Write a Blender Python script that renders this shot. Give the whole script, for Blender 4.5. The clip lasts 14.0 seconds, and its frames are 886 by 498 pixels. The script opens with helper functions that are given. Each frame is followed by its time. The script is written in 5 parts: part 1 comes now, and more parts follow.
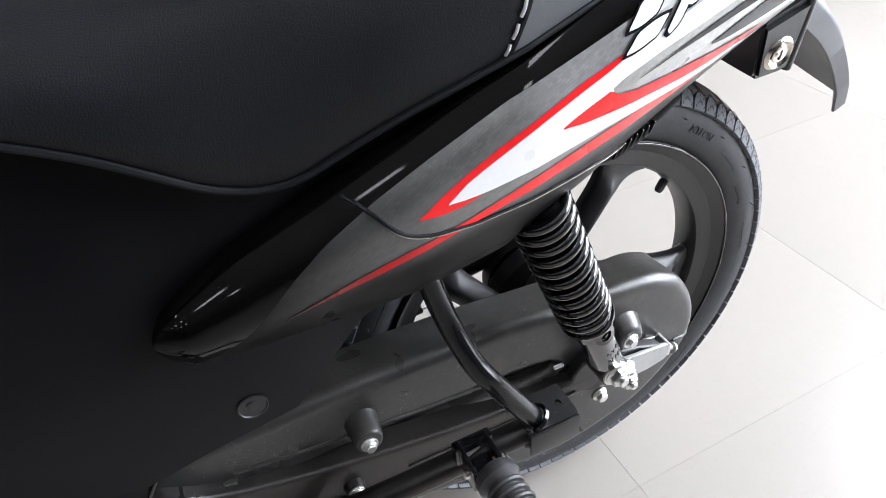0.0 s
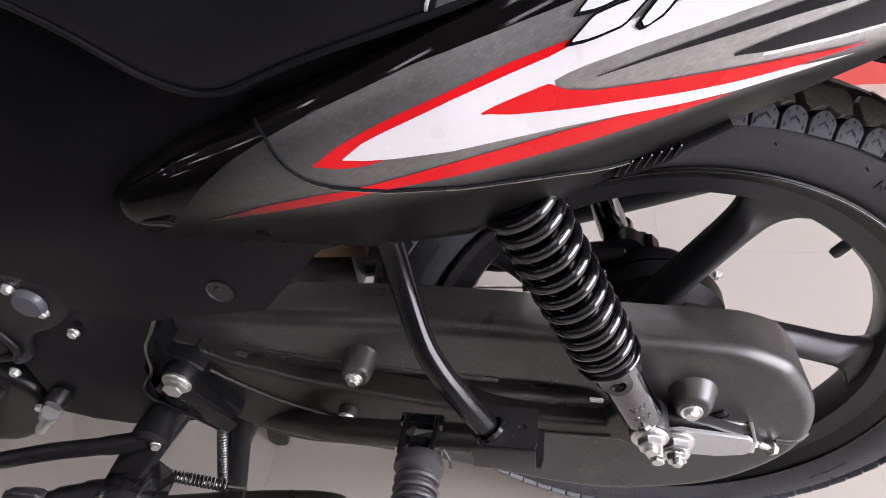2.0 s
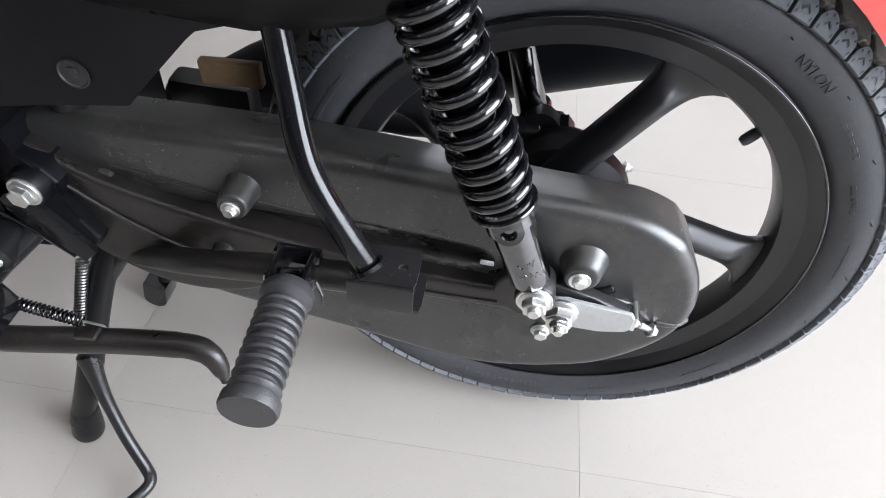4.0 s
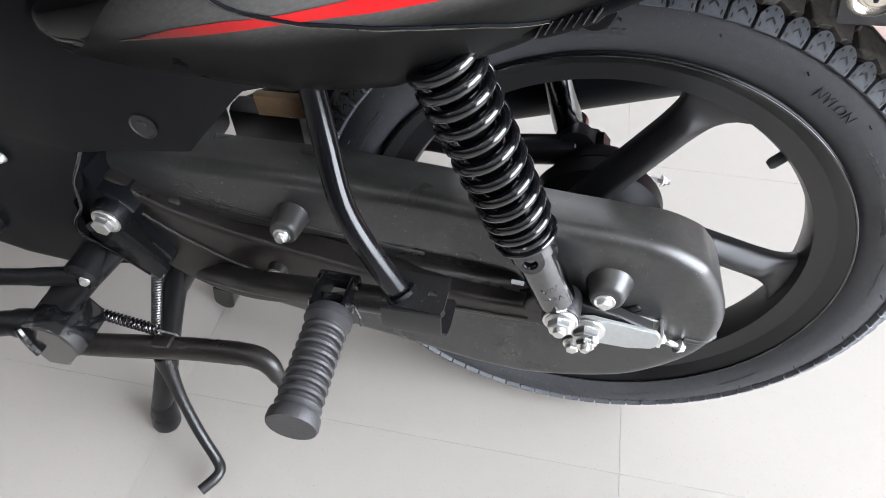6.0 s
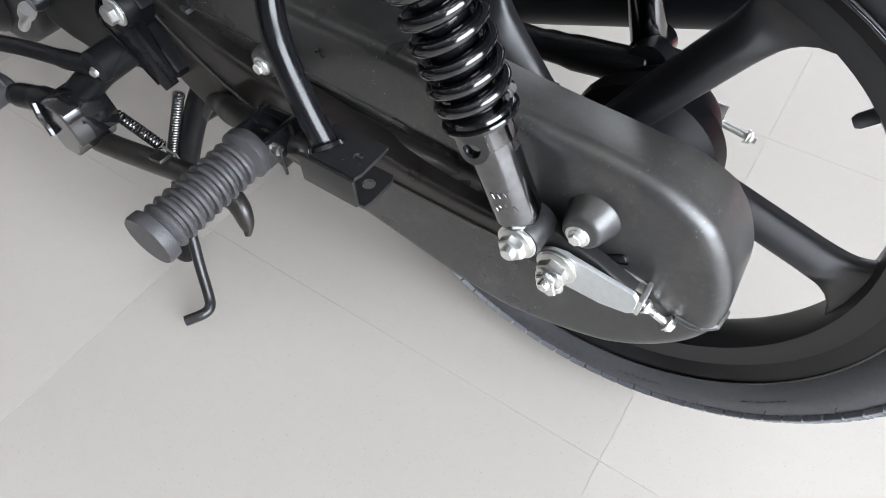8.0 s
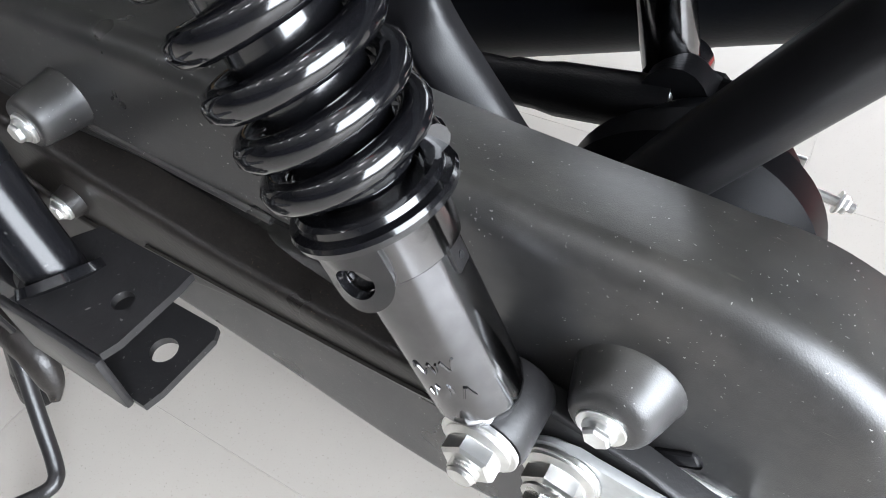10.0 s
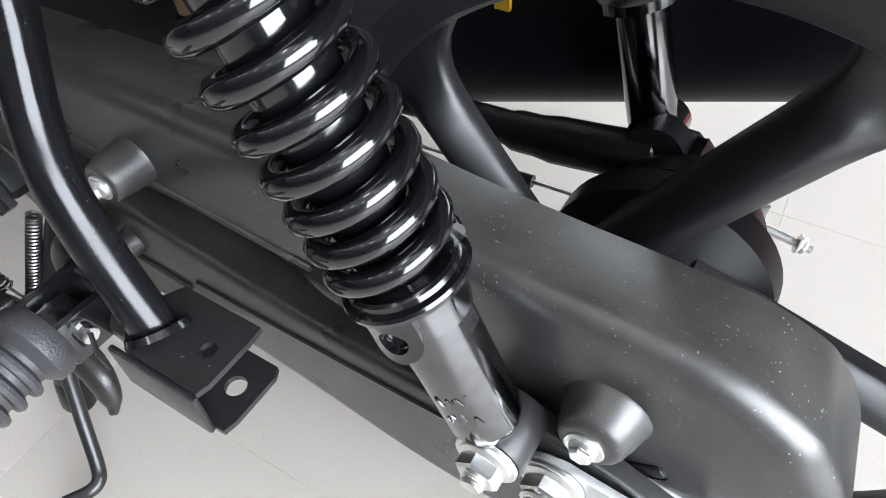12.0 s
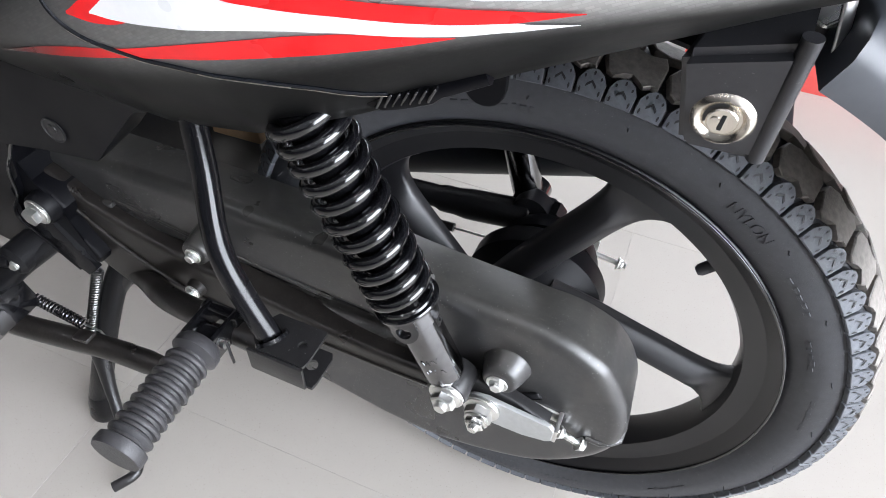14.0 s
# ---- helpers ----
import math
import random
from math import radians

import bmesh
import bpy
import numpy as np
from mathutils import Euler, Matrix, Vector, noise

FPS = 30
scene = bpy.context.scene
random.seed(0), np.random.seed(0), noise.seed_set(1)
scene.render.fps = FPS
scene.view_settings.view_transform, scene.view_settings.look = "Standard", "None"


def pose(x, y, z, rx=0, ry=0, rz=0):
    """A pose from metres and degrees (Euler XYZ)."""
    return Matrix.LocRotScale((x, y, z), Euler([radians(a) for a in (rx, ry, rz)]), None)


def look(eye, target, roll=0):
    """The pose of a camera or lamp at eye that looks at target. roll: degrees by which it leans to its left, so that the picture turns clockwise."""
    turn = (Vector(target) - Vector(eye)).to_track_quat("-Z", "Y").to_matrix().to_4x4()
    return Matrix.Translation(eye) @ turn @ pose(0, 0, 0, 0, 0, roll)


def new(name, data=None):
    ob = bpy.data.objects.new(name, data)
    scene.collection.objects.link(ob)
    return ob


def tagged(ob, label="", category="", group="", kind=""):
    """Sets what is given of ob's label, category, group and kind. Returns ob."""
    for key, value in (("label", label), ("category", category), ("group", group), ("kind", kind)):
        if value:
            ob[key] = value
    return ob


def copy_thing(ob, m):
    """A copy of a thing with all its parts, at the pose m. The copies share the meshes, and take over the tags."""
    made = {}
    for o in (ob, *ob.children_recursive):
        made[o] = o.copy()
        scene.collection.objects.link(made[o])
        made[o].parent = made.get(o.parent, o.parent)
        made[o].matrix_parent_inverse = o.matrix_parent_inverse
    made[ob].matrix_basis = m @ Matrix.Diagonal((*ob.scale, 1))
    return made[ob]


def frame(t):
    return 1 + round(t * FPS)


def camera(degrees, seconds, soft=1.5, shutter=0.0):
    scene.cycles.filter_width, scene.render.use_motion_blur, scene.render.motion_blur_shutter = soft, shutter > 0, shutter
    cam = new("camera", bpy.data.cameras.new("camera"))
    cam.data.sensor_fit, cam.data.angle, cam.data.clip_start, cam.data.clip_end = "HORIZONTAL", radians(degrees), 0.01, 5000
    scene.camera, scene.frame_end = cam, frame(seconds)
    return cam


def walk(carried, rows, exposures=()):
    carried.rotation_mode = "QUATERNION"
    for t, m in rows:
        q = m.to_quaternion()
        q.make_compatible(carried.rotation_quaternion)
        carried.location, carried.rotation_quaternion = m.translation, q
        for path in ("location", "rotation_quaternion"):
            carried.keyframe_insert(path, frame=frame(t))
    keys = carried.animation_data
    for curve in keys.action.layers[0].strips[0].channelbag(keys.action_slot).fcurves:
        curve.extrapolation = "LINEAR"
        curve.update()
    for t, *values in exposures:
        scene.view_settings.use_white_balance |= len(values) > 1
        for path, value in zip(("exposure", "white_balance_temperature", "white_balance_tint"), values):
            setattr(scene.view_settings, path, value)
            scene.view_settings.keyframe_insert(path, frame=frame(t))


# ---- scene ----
cam = camera(68.24, 14.0, soft=0.9)
ROWS = [
    (0.0, -0.3316, -0.4646, 0.8674, 50.32, 3.36, -25.63),
    (0.5, -0.2481, -0.3989, 0.8406, 44.60, 2.24, -25.36),
    (1.0, -0.2049, -0.3827, 0.8363, 43.08, 2.60, -15.50),
    (1.5, -0.1305, -0.4292, 0.8419, 44.81, 6.37, -1.05),
    (2.0, -0.0941, -0.4646, 0.8346, 48.91, 6.00, 8.85),
    (2.5, -0.0951, -0.4676, 0.8081, 48.50, 0.68, 7.14),
    (3.0, -0.0831, -0.4824, 0.7642, 44.98, -3.31, 8.81),
    (3.2, -0.0750, -0.4856, 0.7550, 44.12, -3.70, 7.83),
    (5.3, -0.0696, -0.4724, 0.7800, 42.16, -2.97, 11.32),
    (5.5, -0.0638, -0.4736, 0.7953, 43.18, -0.37, 11.34),
    (6.0, -0.0441, -0.4766, 0.8093, 40.95, 0.73, 12.68),
    (6.5, -0.0145, -0.4844, 0.8145, 41.02, 0.04, 20.74),
    (7.0, 0.0557, -0.5429, 0.8220, 43.92, -1.34, 33.31),
    (7.5, 0.0981, -0.5198, 0.8059, 41.40, -0.41, 31.59),
    (8.0, 0.0986, -0.4003, 0.7151, 36.62, 1.11, 34.71),
    (8.5, 0.0720, -0.2979, 0.5998, 38.94, 1.26, 32.21),
    (8.7, 0.0607, -0.2721, 0.5856, 42.85, 2.57, 31.03),
    (10.8, 0.0233, -0.2367, 0.5610, 41.23, 1.57, 31.39),
    (11.0, 0.0242, -0.2370, 0.5603, 40.79, 1.62, 31.50),
    (11.5, 0.0284, -0.2349, 0.5722, 40.94, 1.59, 32.44),
    (12.0, 0.0328, -0.2559, 0.6210, 42.00, 1.95, 31.41),
    (12.5, 0.0374, -0.3160, 0.7266, 43.59, 0.12, 31.09),
    (13.0, 0.0563, -0.3783, 0.8035, 44.23, -0.94, 27.10),
    (13.5, 0.0713, -0.3961, 0.8163, 43.44, -2.38, 21.91),
    (14.0, 0.0705, -0.4038, 0.8146, 42.96, -1.85, 23.61),
]
walk(cam, [(t, pose(x, y, z, rx, ry, rz)) for t, x, y, z, rx, ry, rz in ROWS],
     exposures=[(0.0, 0.06, 6500, 16), (0.5, -0.22, 6500, 16), (1.2, -0.2, 6700, 20), (2.0, -0.17, 6900, 26), (2.5, -0.17, 6900, 26), (3.0, 0.18, 6500, 16), (5.5, 0.2, 6500, 16), (6.3, 0.25, 6500, 15), (7.0, 0.2, 6500, 14), (8.0, 0.15, 6500, 14), (8.5, 0.16, 6500, 14), (11.0, 0.41, 6500, 14), (11.8, 0.40, 6500, 14), (12.5, 0.46, 6500, 14), (13.0, 0.40, 6500, 16), (13.5, 0.1, 6500, 16), (14.0, 0.13, 6500, 16)])

# ---- light ----
world = bpy.data.worlds.new("daylight")
scene.world = world
world.use_nodes = True
wn = world.node_tree.nodes
sky = wn.new("ShaderNodeTexSky")
sky.sky_type, sky.sun_disc = "NISHITA", False
sky.sun_elevation, sky.sun_rotation = radians(50), radians(120)
wn["Background"].inputs[1].default_value = 0.12
world.node_tree.links.new(sky.outputs[0], wn["Background"].inputs[0])


def area_lamp(name, place, target, sx, sy, power, colour=(1, 1, 1)):
    data = bpy.data.lights.new(name, "AREA")
    data.shape, data.size, data.size_y, data.energy, data.color = "RECTANGLE", sx, sy, power, colour
    ob = new(name, data)
    ob.matrix_world = look(place, target)
    return ob


# daylight that enters through the glazed shop front and the side window
area_lamp("window_light", (2.55, -0.8, 1.55), (0, -0.2, 0.4), 2.8, 2.2, 262, (0.84, 0.93, 1.0))
area_lamp("side_window_light", (0.2, 5.25, 1.7), (0, 0, 0.4), 3.2, 2.0, 15, (0.86, 0.94, 1.0))


# ---- materials ----
def mat(name, base, rough=0.5, metal=0.0, noise_scale=60.0, vary=0.12, bump=0.0, bump_scale=400.0, coat=0.0, speck=0.0,
        speck_colour=(0.35, 0.34, 0.32), rough_vary=0.1, spec=0.5, scuff=0.0, dust=0.0):
    """Principled surface with large stains, fine grain, relief and an optional dust of light specks."""
    m = bpy.data.materials.new(name)
    m.use_nodes = True
    nt = m.node_tree
    n, l = nt.nodes, nt.links
    b = n["Principled BSDF"]
    co = n.new("ShaderNodeTexCoord")
    big, fine = n.new("ShaderNodeTexNoise"), n.new("ShaderNodeTexNoise")
    big.inputs["Scale"].default_value, big.inputs["Detail"].default_value = noise_scale * 0.2, 4
    fine.inputs["Scale"].default_value, fine.inputs["Detail"].default_value = noise_scale * 3, 6
    for t in (big, fine):
        l.new(co.outputs["Object"], t.inputs["Vector"])
    addn = n.new("ShaderNodeMath")
    addn.operation = "ADD"
    l.new(big.outputs[0], addn.inputs[0])
    l.new(fine.outputs[0], addn.inputs[1])
    ramp = n.new("ShaderNodeMapRange")
    ramp.inputs[1].default_value, ramp.inputs[2].default_value = 0.6, 1.4
    ramp.inputs[3].default_value, ramp.inputs[4].default_value = 1 - vary, 1 + vary
    l.new(addn.outputs[0], ramp.inputs[0])
    mix = n.new("ShaderNodeVectorMath")
    mix.operation = "SCALE"
    mix.inputs[0].default_value = base
    l.new(ramp.outputs[0], mix.inputs["Scale"])
    out = mix.outputs[0]
    if speck:
        vor = n.new("ShaderNodeTexVoronoi")
        vor.inputs["Scale"].default_value = 480
        warp = n.new("ShaderNodeTexNoise")
        warp.inputs["Scale"].default_value = 600
        l.new(co.outputs["Object"], warp.inputs["Vector"])
        bent = n.new("ShaderNodeVectorMath")
        bent.operation = "MULTIPLY_ADD"
        l.new(warp.outputs["Color"], bent.inputs[0])
        bent.inputs[1].default_value = (0.003, 0.003, 0.003)
        l.new(co.outputs["Object"], bent.inputs[2])
        l.new(bent.outputs[0], vor.inputs["Vector"])
        less = n.new("ShaderNodeMath")
        less.operation = "LESS_THAN"
        cell = n.new("ShaderNodeSeparateColor")
        l.new(vor.outputs["Color"], cell.inputs[0])
        size = n.new("ShaderNodeMapRange")
        size.inputs[1].default_value, size.inputs[2].default_value = 0.35, 1.0
        size.inputs[3].default_value, size.inputs[4].default_value = 0.0, 0.19
        l.new(cell.outputs[0], size.inputs[0])
        l.new(size.outputs[0], less.inputs[1])
        l.new(vor.outputs["Distance"], less.inputs[0])
        big2 = n.new("ShaderNodeTexNoise")
        big2.inputs["Scale"].default_value = 21
        l.new(co.outputs["Object"], big2.inputs["Vector"])
        gate = n.new("ShaderNodeMapRange")
        gate.inputs[1].default_value, gate.inputs[2].default_value = 0.38, 0.6
        l.new(big2.outputs[0], gate.inputs[0])
        mul = n.new("ShaderNodeMath")
        mul.operation = "MULTIPLY"
        l.new(less.outputs[0], mul.inputs[0])
        l.new(gate.outputs[0], mul.inputs[1])
        mul2 = n.new("ShaderNodeMath")
        mul2.operation = "MULTIPLY"
        mul2.inputs[1].default_value = speck
        l.new(mul.outputs[0], mul2.inputs[0])
        mx = n.new("ShaderNodeMix")
        mx.data_type = "RGBA"
        l.new(mul2.outputs[0], mx.inputs[0])
        l.new(out, mx.inputs[6])
        mx.inputs[7].default_value = (*speck_colour, 1)
        out = mx.outputs[2]
    if scuff:
        # short scuffs and rubbed dust patches
        lengthen = n.new("ShaderNodeMapping")
        lengthen.inputs["Rotation"].default_value, lengthen.inputs["Scale"].default_value = (0.3, 0.5, 0.2), (55, 300, 330)
        l.new(co.outputs["Object"], lengthen.inputs[0])
        for src, scale, lo, hi, amount in ((lengthen.outputs[0], 1.0, 0.70, 0.80, 0.5), (co.outputs["Object"], 34.0, 0.52, 0.78, 0.16)):
            rub, cut, lay = n.new("ShaderNodeTexNoise"), n.new("ShaderNodeMapRange"), n.new("ShaderNodeMix")
            rub.inputs["Scale"].default_value, rub.inputs["Detail"].default_value = scale, 5
            l.new(src, rub.inputs["Vector"])
            cut.inputs[1].default_value, cut.inputs[2].default_value, cut.inputs[4].default_value = lo, hi, scuff * amount
            l.new(rub.outputs[0], cut.inputs[0])
            lay.data_type = "RGBA"
            l.new(cut.outputs[0], lay.inputs[0])
            l.new(out, lay.inputs[6])
            lay.inputs[7].default_value = (0.26, 0.235, 0.2, 1)
            out = lay.outputs[2]
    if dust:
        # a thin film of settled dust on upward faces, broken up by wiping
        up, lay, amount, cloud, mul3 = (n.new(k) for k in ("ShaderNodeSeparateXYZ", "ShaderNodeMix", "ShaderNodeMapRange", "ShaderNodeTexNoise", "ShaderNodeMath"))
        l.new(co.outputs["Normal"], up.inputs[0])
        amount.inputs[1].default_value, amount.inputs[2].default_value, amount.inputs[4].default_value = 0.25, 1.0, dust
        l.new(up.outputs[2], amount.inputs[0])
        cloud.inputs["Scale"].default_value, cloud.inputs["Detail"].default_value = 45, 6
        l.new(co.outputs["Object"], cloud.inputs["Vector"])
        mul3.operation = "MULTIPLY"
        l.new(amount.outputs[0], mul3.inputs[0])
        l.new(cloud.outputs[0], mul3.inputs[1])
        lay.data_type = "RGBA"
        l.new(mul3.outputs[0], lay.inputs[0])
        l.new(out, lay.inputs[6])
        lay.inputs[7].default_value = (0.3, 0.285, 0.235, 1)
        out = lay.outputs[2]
    l.new(out, b.inputs["Base Color"])
    rr = n.new("ShaderNodeMapRange")
    rr.inputs[1].default_value, rr.inputs[2].default_value = 0.3, 0.7
    rr.inputs[3].default_value, rr.inputs[4].default_value = max(0.02, rough - rough_vary), min(1, rough + rough_vary)
    l.new(big.outputs[0], rr.inputs[0])
    l.new(rr.outputs[0], b.inputs["Roughness"])
    b.inputs["Metallic"].default_value = metal
    b.inputs["Specular IOR Level"].default_value = spec
    b.inputs["Coat Weight"].default_value = coat
    b.inputs["Coat Roughness"].default_value = 0.04
    if bump:
        bn = n.new("ShaderNodeTexNoise")
        bn.inputs["Scale"].default_value, bn.inputs["Detail"].default_value = bump_scale, 3
        l.new(co.outputs["Object"], bn.inputs["Vector"])
        bm_ = n.new("ShaderNodeBump")
        bm_.inputs["Strength"].default_value, bm_.inputs["Distance"].default_value = bump, 0.001
        l.new(bn.outputs[0], bm_.inputs["Height"])
        l.new(bm_.outputs[0], b.inputs["Normal"])
    return m


RUBBER = mat("tyre_rubber", (0.048, 0.049, 0.054), 0.62, 0, 60, 0.2, 0.25, 900, speck=0.25)
MARK_SHADE = mat("tread_mark_shade", (0.02, 0.02, 0.022), 0.5, 0, 90, 0.3)
TREAD_MID = mat("tread_centre_rubber", (0.21, 0.19, 0.17), 0.66, 0, 90, 0.35, 0.3, 700, speck=0.4)
TREAD = mat("tread_rubber", (0.125, 0.133, 0.147), 0.62, 0, 90, 0.3, 0.3, 700, speck=0.35)
RIM = mat("black_wheel_paint", (0.009, 0.0088, 0.0102), 0.37, 0, 60, 0.15, 0.08, 1200, spec=0.65)
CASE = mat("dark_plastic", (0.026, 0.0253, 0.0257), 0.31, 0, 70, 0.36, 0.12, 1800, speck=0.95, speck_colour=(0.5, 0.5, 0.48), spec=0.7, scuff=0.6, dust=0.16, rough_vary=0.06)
GLOSS = mat("gloss_black_enamel", (0.006, 0.006, 0.007), 0.16, 0, 60, 0.2, 0.04, 500, coat=0.7)
SPRING = mat("spring_enamel", (0.005, 0.005, 0.006), 0.13, 0, 60, 0.2, 0.03, 500, coat=0.8, rough_vary=0.05)
STAY = mat("stay_paint", (0.006, 0.006, 0.007), 0.2, 0, 60, 0.2, 0.05, 300, speck=0.2, spec=0.4, rough_vary=0.12)
FRAME = mat("satin_black_frame", (0.013, 0.0125, 0.013), 0.36, 0, 60, 0.3, 0.08, 600, speck=0.3)
DUSTY = mat("dusty_frame_paint", (0.0175, 0.0152, 0.0138), 0.36, 0, 90, 0.5, 0.2, 500, speck=0.5, speck_colour=(0.3, 0.21, 0.14), scuff=0.32)
ZINC = mat("zinc_plate", (0.78, 0.78, 0.76), 0.36, 1.0, 80, 0.1, 0.1, 300, rough_vary=0.12)
ZINC_DULL = mat("clouded_zinc_plate", (0.52, 0.53, 0.525), 0.46, 0.55, 80, 0.1, 0.1, 300, rough_vary=0.1)
STEEL = mat("damper_steel", (0.165, 0.165, 0.17), 0.12, 1.0, 60, 0.2, 0.04, 200, rough_vary=0.06)
NICKEL = mat("brushed_nickel", (0.74, 0.69, 0.62), 0.26, 1.0, 80, 0.08, 0.1, 900)
HOUSING = mat("housing_plastic", (0.024, 0.024, 0.027), 0.38, 0, 70, 0.2, 0.1, 1800, speck=0.2)
PEG = mat("grey_rubber", (0.036, 0.035, 0.037), 0.38, 0, 90, 0.2, 0.4, 900)
SEAT = mat("black_vinyl", (0.0048, 0.0052, 0.0072), 0.5, 0, 50, 0.15, 0.3, 1100, spec=0.28)
GREY_VINYL = mat("grey_vinyl", (0.085, 0.09, 0.098), 0.42, 0, 50, 0.15, 0.25, 1100, spec=0.5)
BODY = mat("matt_black_plastic", (0.0030, 0.0031, 0.0044), 0.44, 0, 40, 0.12, 0.1, 1500, spec=0.18)
PANEL_BLACK = mat("piano_black", (0.003, 0.0027, 0.0027), 0.06, 0, 30, 0.1, spec=0.2, rough_vary=0.02)
ENGINE = mat("engine_black", (0.007, 0.007, 0.008), 0.36, 0.0, 70, 0.25, 0.25, 700, speck=0.15, spec=0.28)
RED = mat("red_film", (0.88, 0.012, 0.015), 0.3, 0, 60, 0.06, coat=0.2, spec=0.3)
WHITE = mat("white_film", (0.86, 0.86, 0.86), 0.3, 0, 60, 0.03, coat=0.2)
DARK = mat("black_film", (0.008, 0.009, 0.012), 0.2, 0, 60, 0.1, spec=0.4)
THREAD = mat("white_thread", (0.62, 0.63, 0.64), 0.7, 0, 200, 0.1)
DULL = mat("dull_zinc", (0.22, 0.22, 0.215), 0.38, 1.0, 80, 0.2, 0.15, 300)
BRASS = mat("valve_brass", (0.45, 0.3, 0.14), 0.35, 1.0, 80, 0.1)
YELLOW = mat("yellow_label", (0.8, 0.5, 0.03), 0.4, 0, 60, 0.06)
TAN = mat("tan_card", (0.42, 0.27, 0.15), 0.7, 0, 60, 0.12)
GROUT = mat("grout", (0.44, 0.41, 0.37), 0.8, 0, 90, 0.2)
RED_PAINT = mat("red_plinth_paint", (0.53, 0.066, 0.056), 0.4, 0, 20, 0.1)
WALL_DARK = mat("unseen_dark_wall", (0.07, 0.072, 0.08), 0.7, 0, 6, 0.2)
WALL = mat("wall_paint", (0.33, 0.32, 0.31), 0.8, 0, 6, 0.05)
CEIL = mat("ceiling_paint", (0.45, 0.45, 0.45), 0.85, 0, 6, 0.04)
FARBLACK = mat("muffler_black", (0.007, 0.0078, 0.010), 0.42, 0, 40, 0.15, 0.1, 300, spec=0.1)
MUD = mat("mudguard_plastic", (0.06, 0.064, 0.073), 0.36, 0, 40, 0.12, 0.02, 900)


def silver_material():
    """Silver-grey metallic base under a film with a fine woven pattern, that darkens to grey towards the nose and the
    lower edge.
    """
    m = mat("woven_silver_film", (0.46, 0.458, 0.45), 0.36, 0.65, 60, 0.12, spec=0.2)
    nt = m.node_tree
    n, l = nt.nodes, nt.links
    b = n["Principled BSDF"]
    old = b.inputs["Base Color"].links[0].from_socket
    co = n.new("ShaderNodeTexCoord")
    rot = n.new("ShaderNodeMapping")
    rot.inputs["Rotation"].default_value = (0, radians(28), 0)
    l.new(co.outputs["Object"], rot.inputs[0])
    flat = n.new("ShaderNodeMapping")
    flat.inputs["Rotation"].default_value = (radians(90), 0, 0)
    l.new(rot.outputs[0], flat.inputs[0])
    brick = n.new("ShaderNodeTexBrick")
    for key, value in (("Scale", 1.0), ("Mortar Size", 0.0003), ("Mortar Smooth", 1.0), ("Brick Width", 0.0038), ("Row Height", 0.0016)):
        brick.inputs[key].default_value = value
    brick.inputs["Color1"].default_value, brick.inputs["Color2"].default_value, brick.inputs["Mortar"].default_value = (0.86, 0.86, 0.86, 1), (1.06, 1.06, 1.06, 1), (0.88, 0.88, 0.88, 1)
    l.new(flat.outputs[0], brick.inputs["Vector"])
    weave = n.new("ShaderNodeRGBToBW")
    l.new(brick.outputs["Color"], weave.inputs[0])
    sep = n.new("ShaderNodeSeparateXYZ")
    l.new(co.outputs["Object"], sep.inputs[0])
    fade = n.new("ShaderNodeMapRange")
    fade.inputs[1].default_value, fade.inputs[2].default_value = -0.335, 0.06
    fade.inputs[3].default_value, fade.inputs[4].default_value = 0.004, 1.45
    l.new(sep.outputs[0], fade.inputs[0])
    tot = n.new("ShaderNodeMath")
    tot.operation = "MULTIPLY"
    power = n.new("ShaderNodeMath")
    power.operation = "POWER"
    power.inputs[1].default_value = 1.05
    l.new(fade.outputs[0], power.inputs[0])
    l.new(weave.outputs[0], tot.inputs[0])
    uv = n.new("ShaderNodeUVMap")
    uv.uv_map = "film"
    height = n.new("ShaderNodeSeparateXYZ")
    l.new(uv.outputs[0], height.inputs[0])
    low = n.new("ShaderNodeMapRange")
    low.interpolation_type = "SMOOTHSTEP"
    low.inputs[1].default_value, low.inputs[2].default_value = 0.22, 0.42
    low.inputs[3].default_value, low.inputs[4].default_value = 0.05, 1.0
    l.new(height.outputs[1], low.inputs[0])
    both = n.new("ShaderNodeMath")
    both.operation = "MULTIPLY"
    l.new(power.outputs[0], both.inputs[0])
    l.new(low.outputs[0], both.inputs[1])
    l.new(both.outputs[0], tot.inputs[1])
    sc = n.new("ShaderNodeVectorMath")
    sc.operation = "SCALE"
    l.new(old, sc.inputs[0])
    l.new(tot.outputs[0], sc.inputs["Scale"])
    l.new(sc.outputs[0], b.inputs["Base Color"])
    return m


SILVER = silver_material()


def faded_red():
    """The lower red stripe: its print fades out towards the nose."""
    m = RED.copy()
    nt = m.node_tree
    n, l = nt.nodes, nt.links
    b = n["Principled BSDF"]
    old = b.inputs["Base Color"].links[0].from_socket
    co, sep, fade, sc = n.new("ShaderNodeTexCoord"), n.new("ShaderNodeSeparateXYZ"), n.new("ShaderNodeMapRange"), n.new("ShaderNodeVectorMath")
    l.new(co.outputs["Object"], sep.inputs[0])
    fade.inputs[1].default_value, fade.inputs[2].default_value = -0.30, -0.19
    fade.inputs[3].default_value, fade.inputs[4].default_value = 0.03, 1.0
    l.new(sep.outputs[0], fade.inputs[0])
    sc.operation = "SCALE"
    l.new(old, sc.inputs[0])
    l.new(fade.outputs[0], sc.inputs["Scale"])
    l.new(sc.outputs[0], b.inputs["Base Color"])
    return m


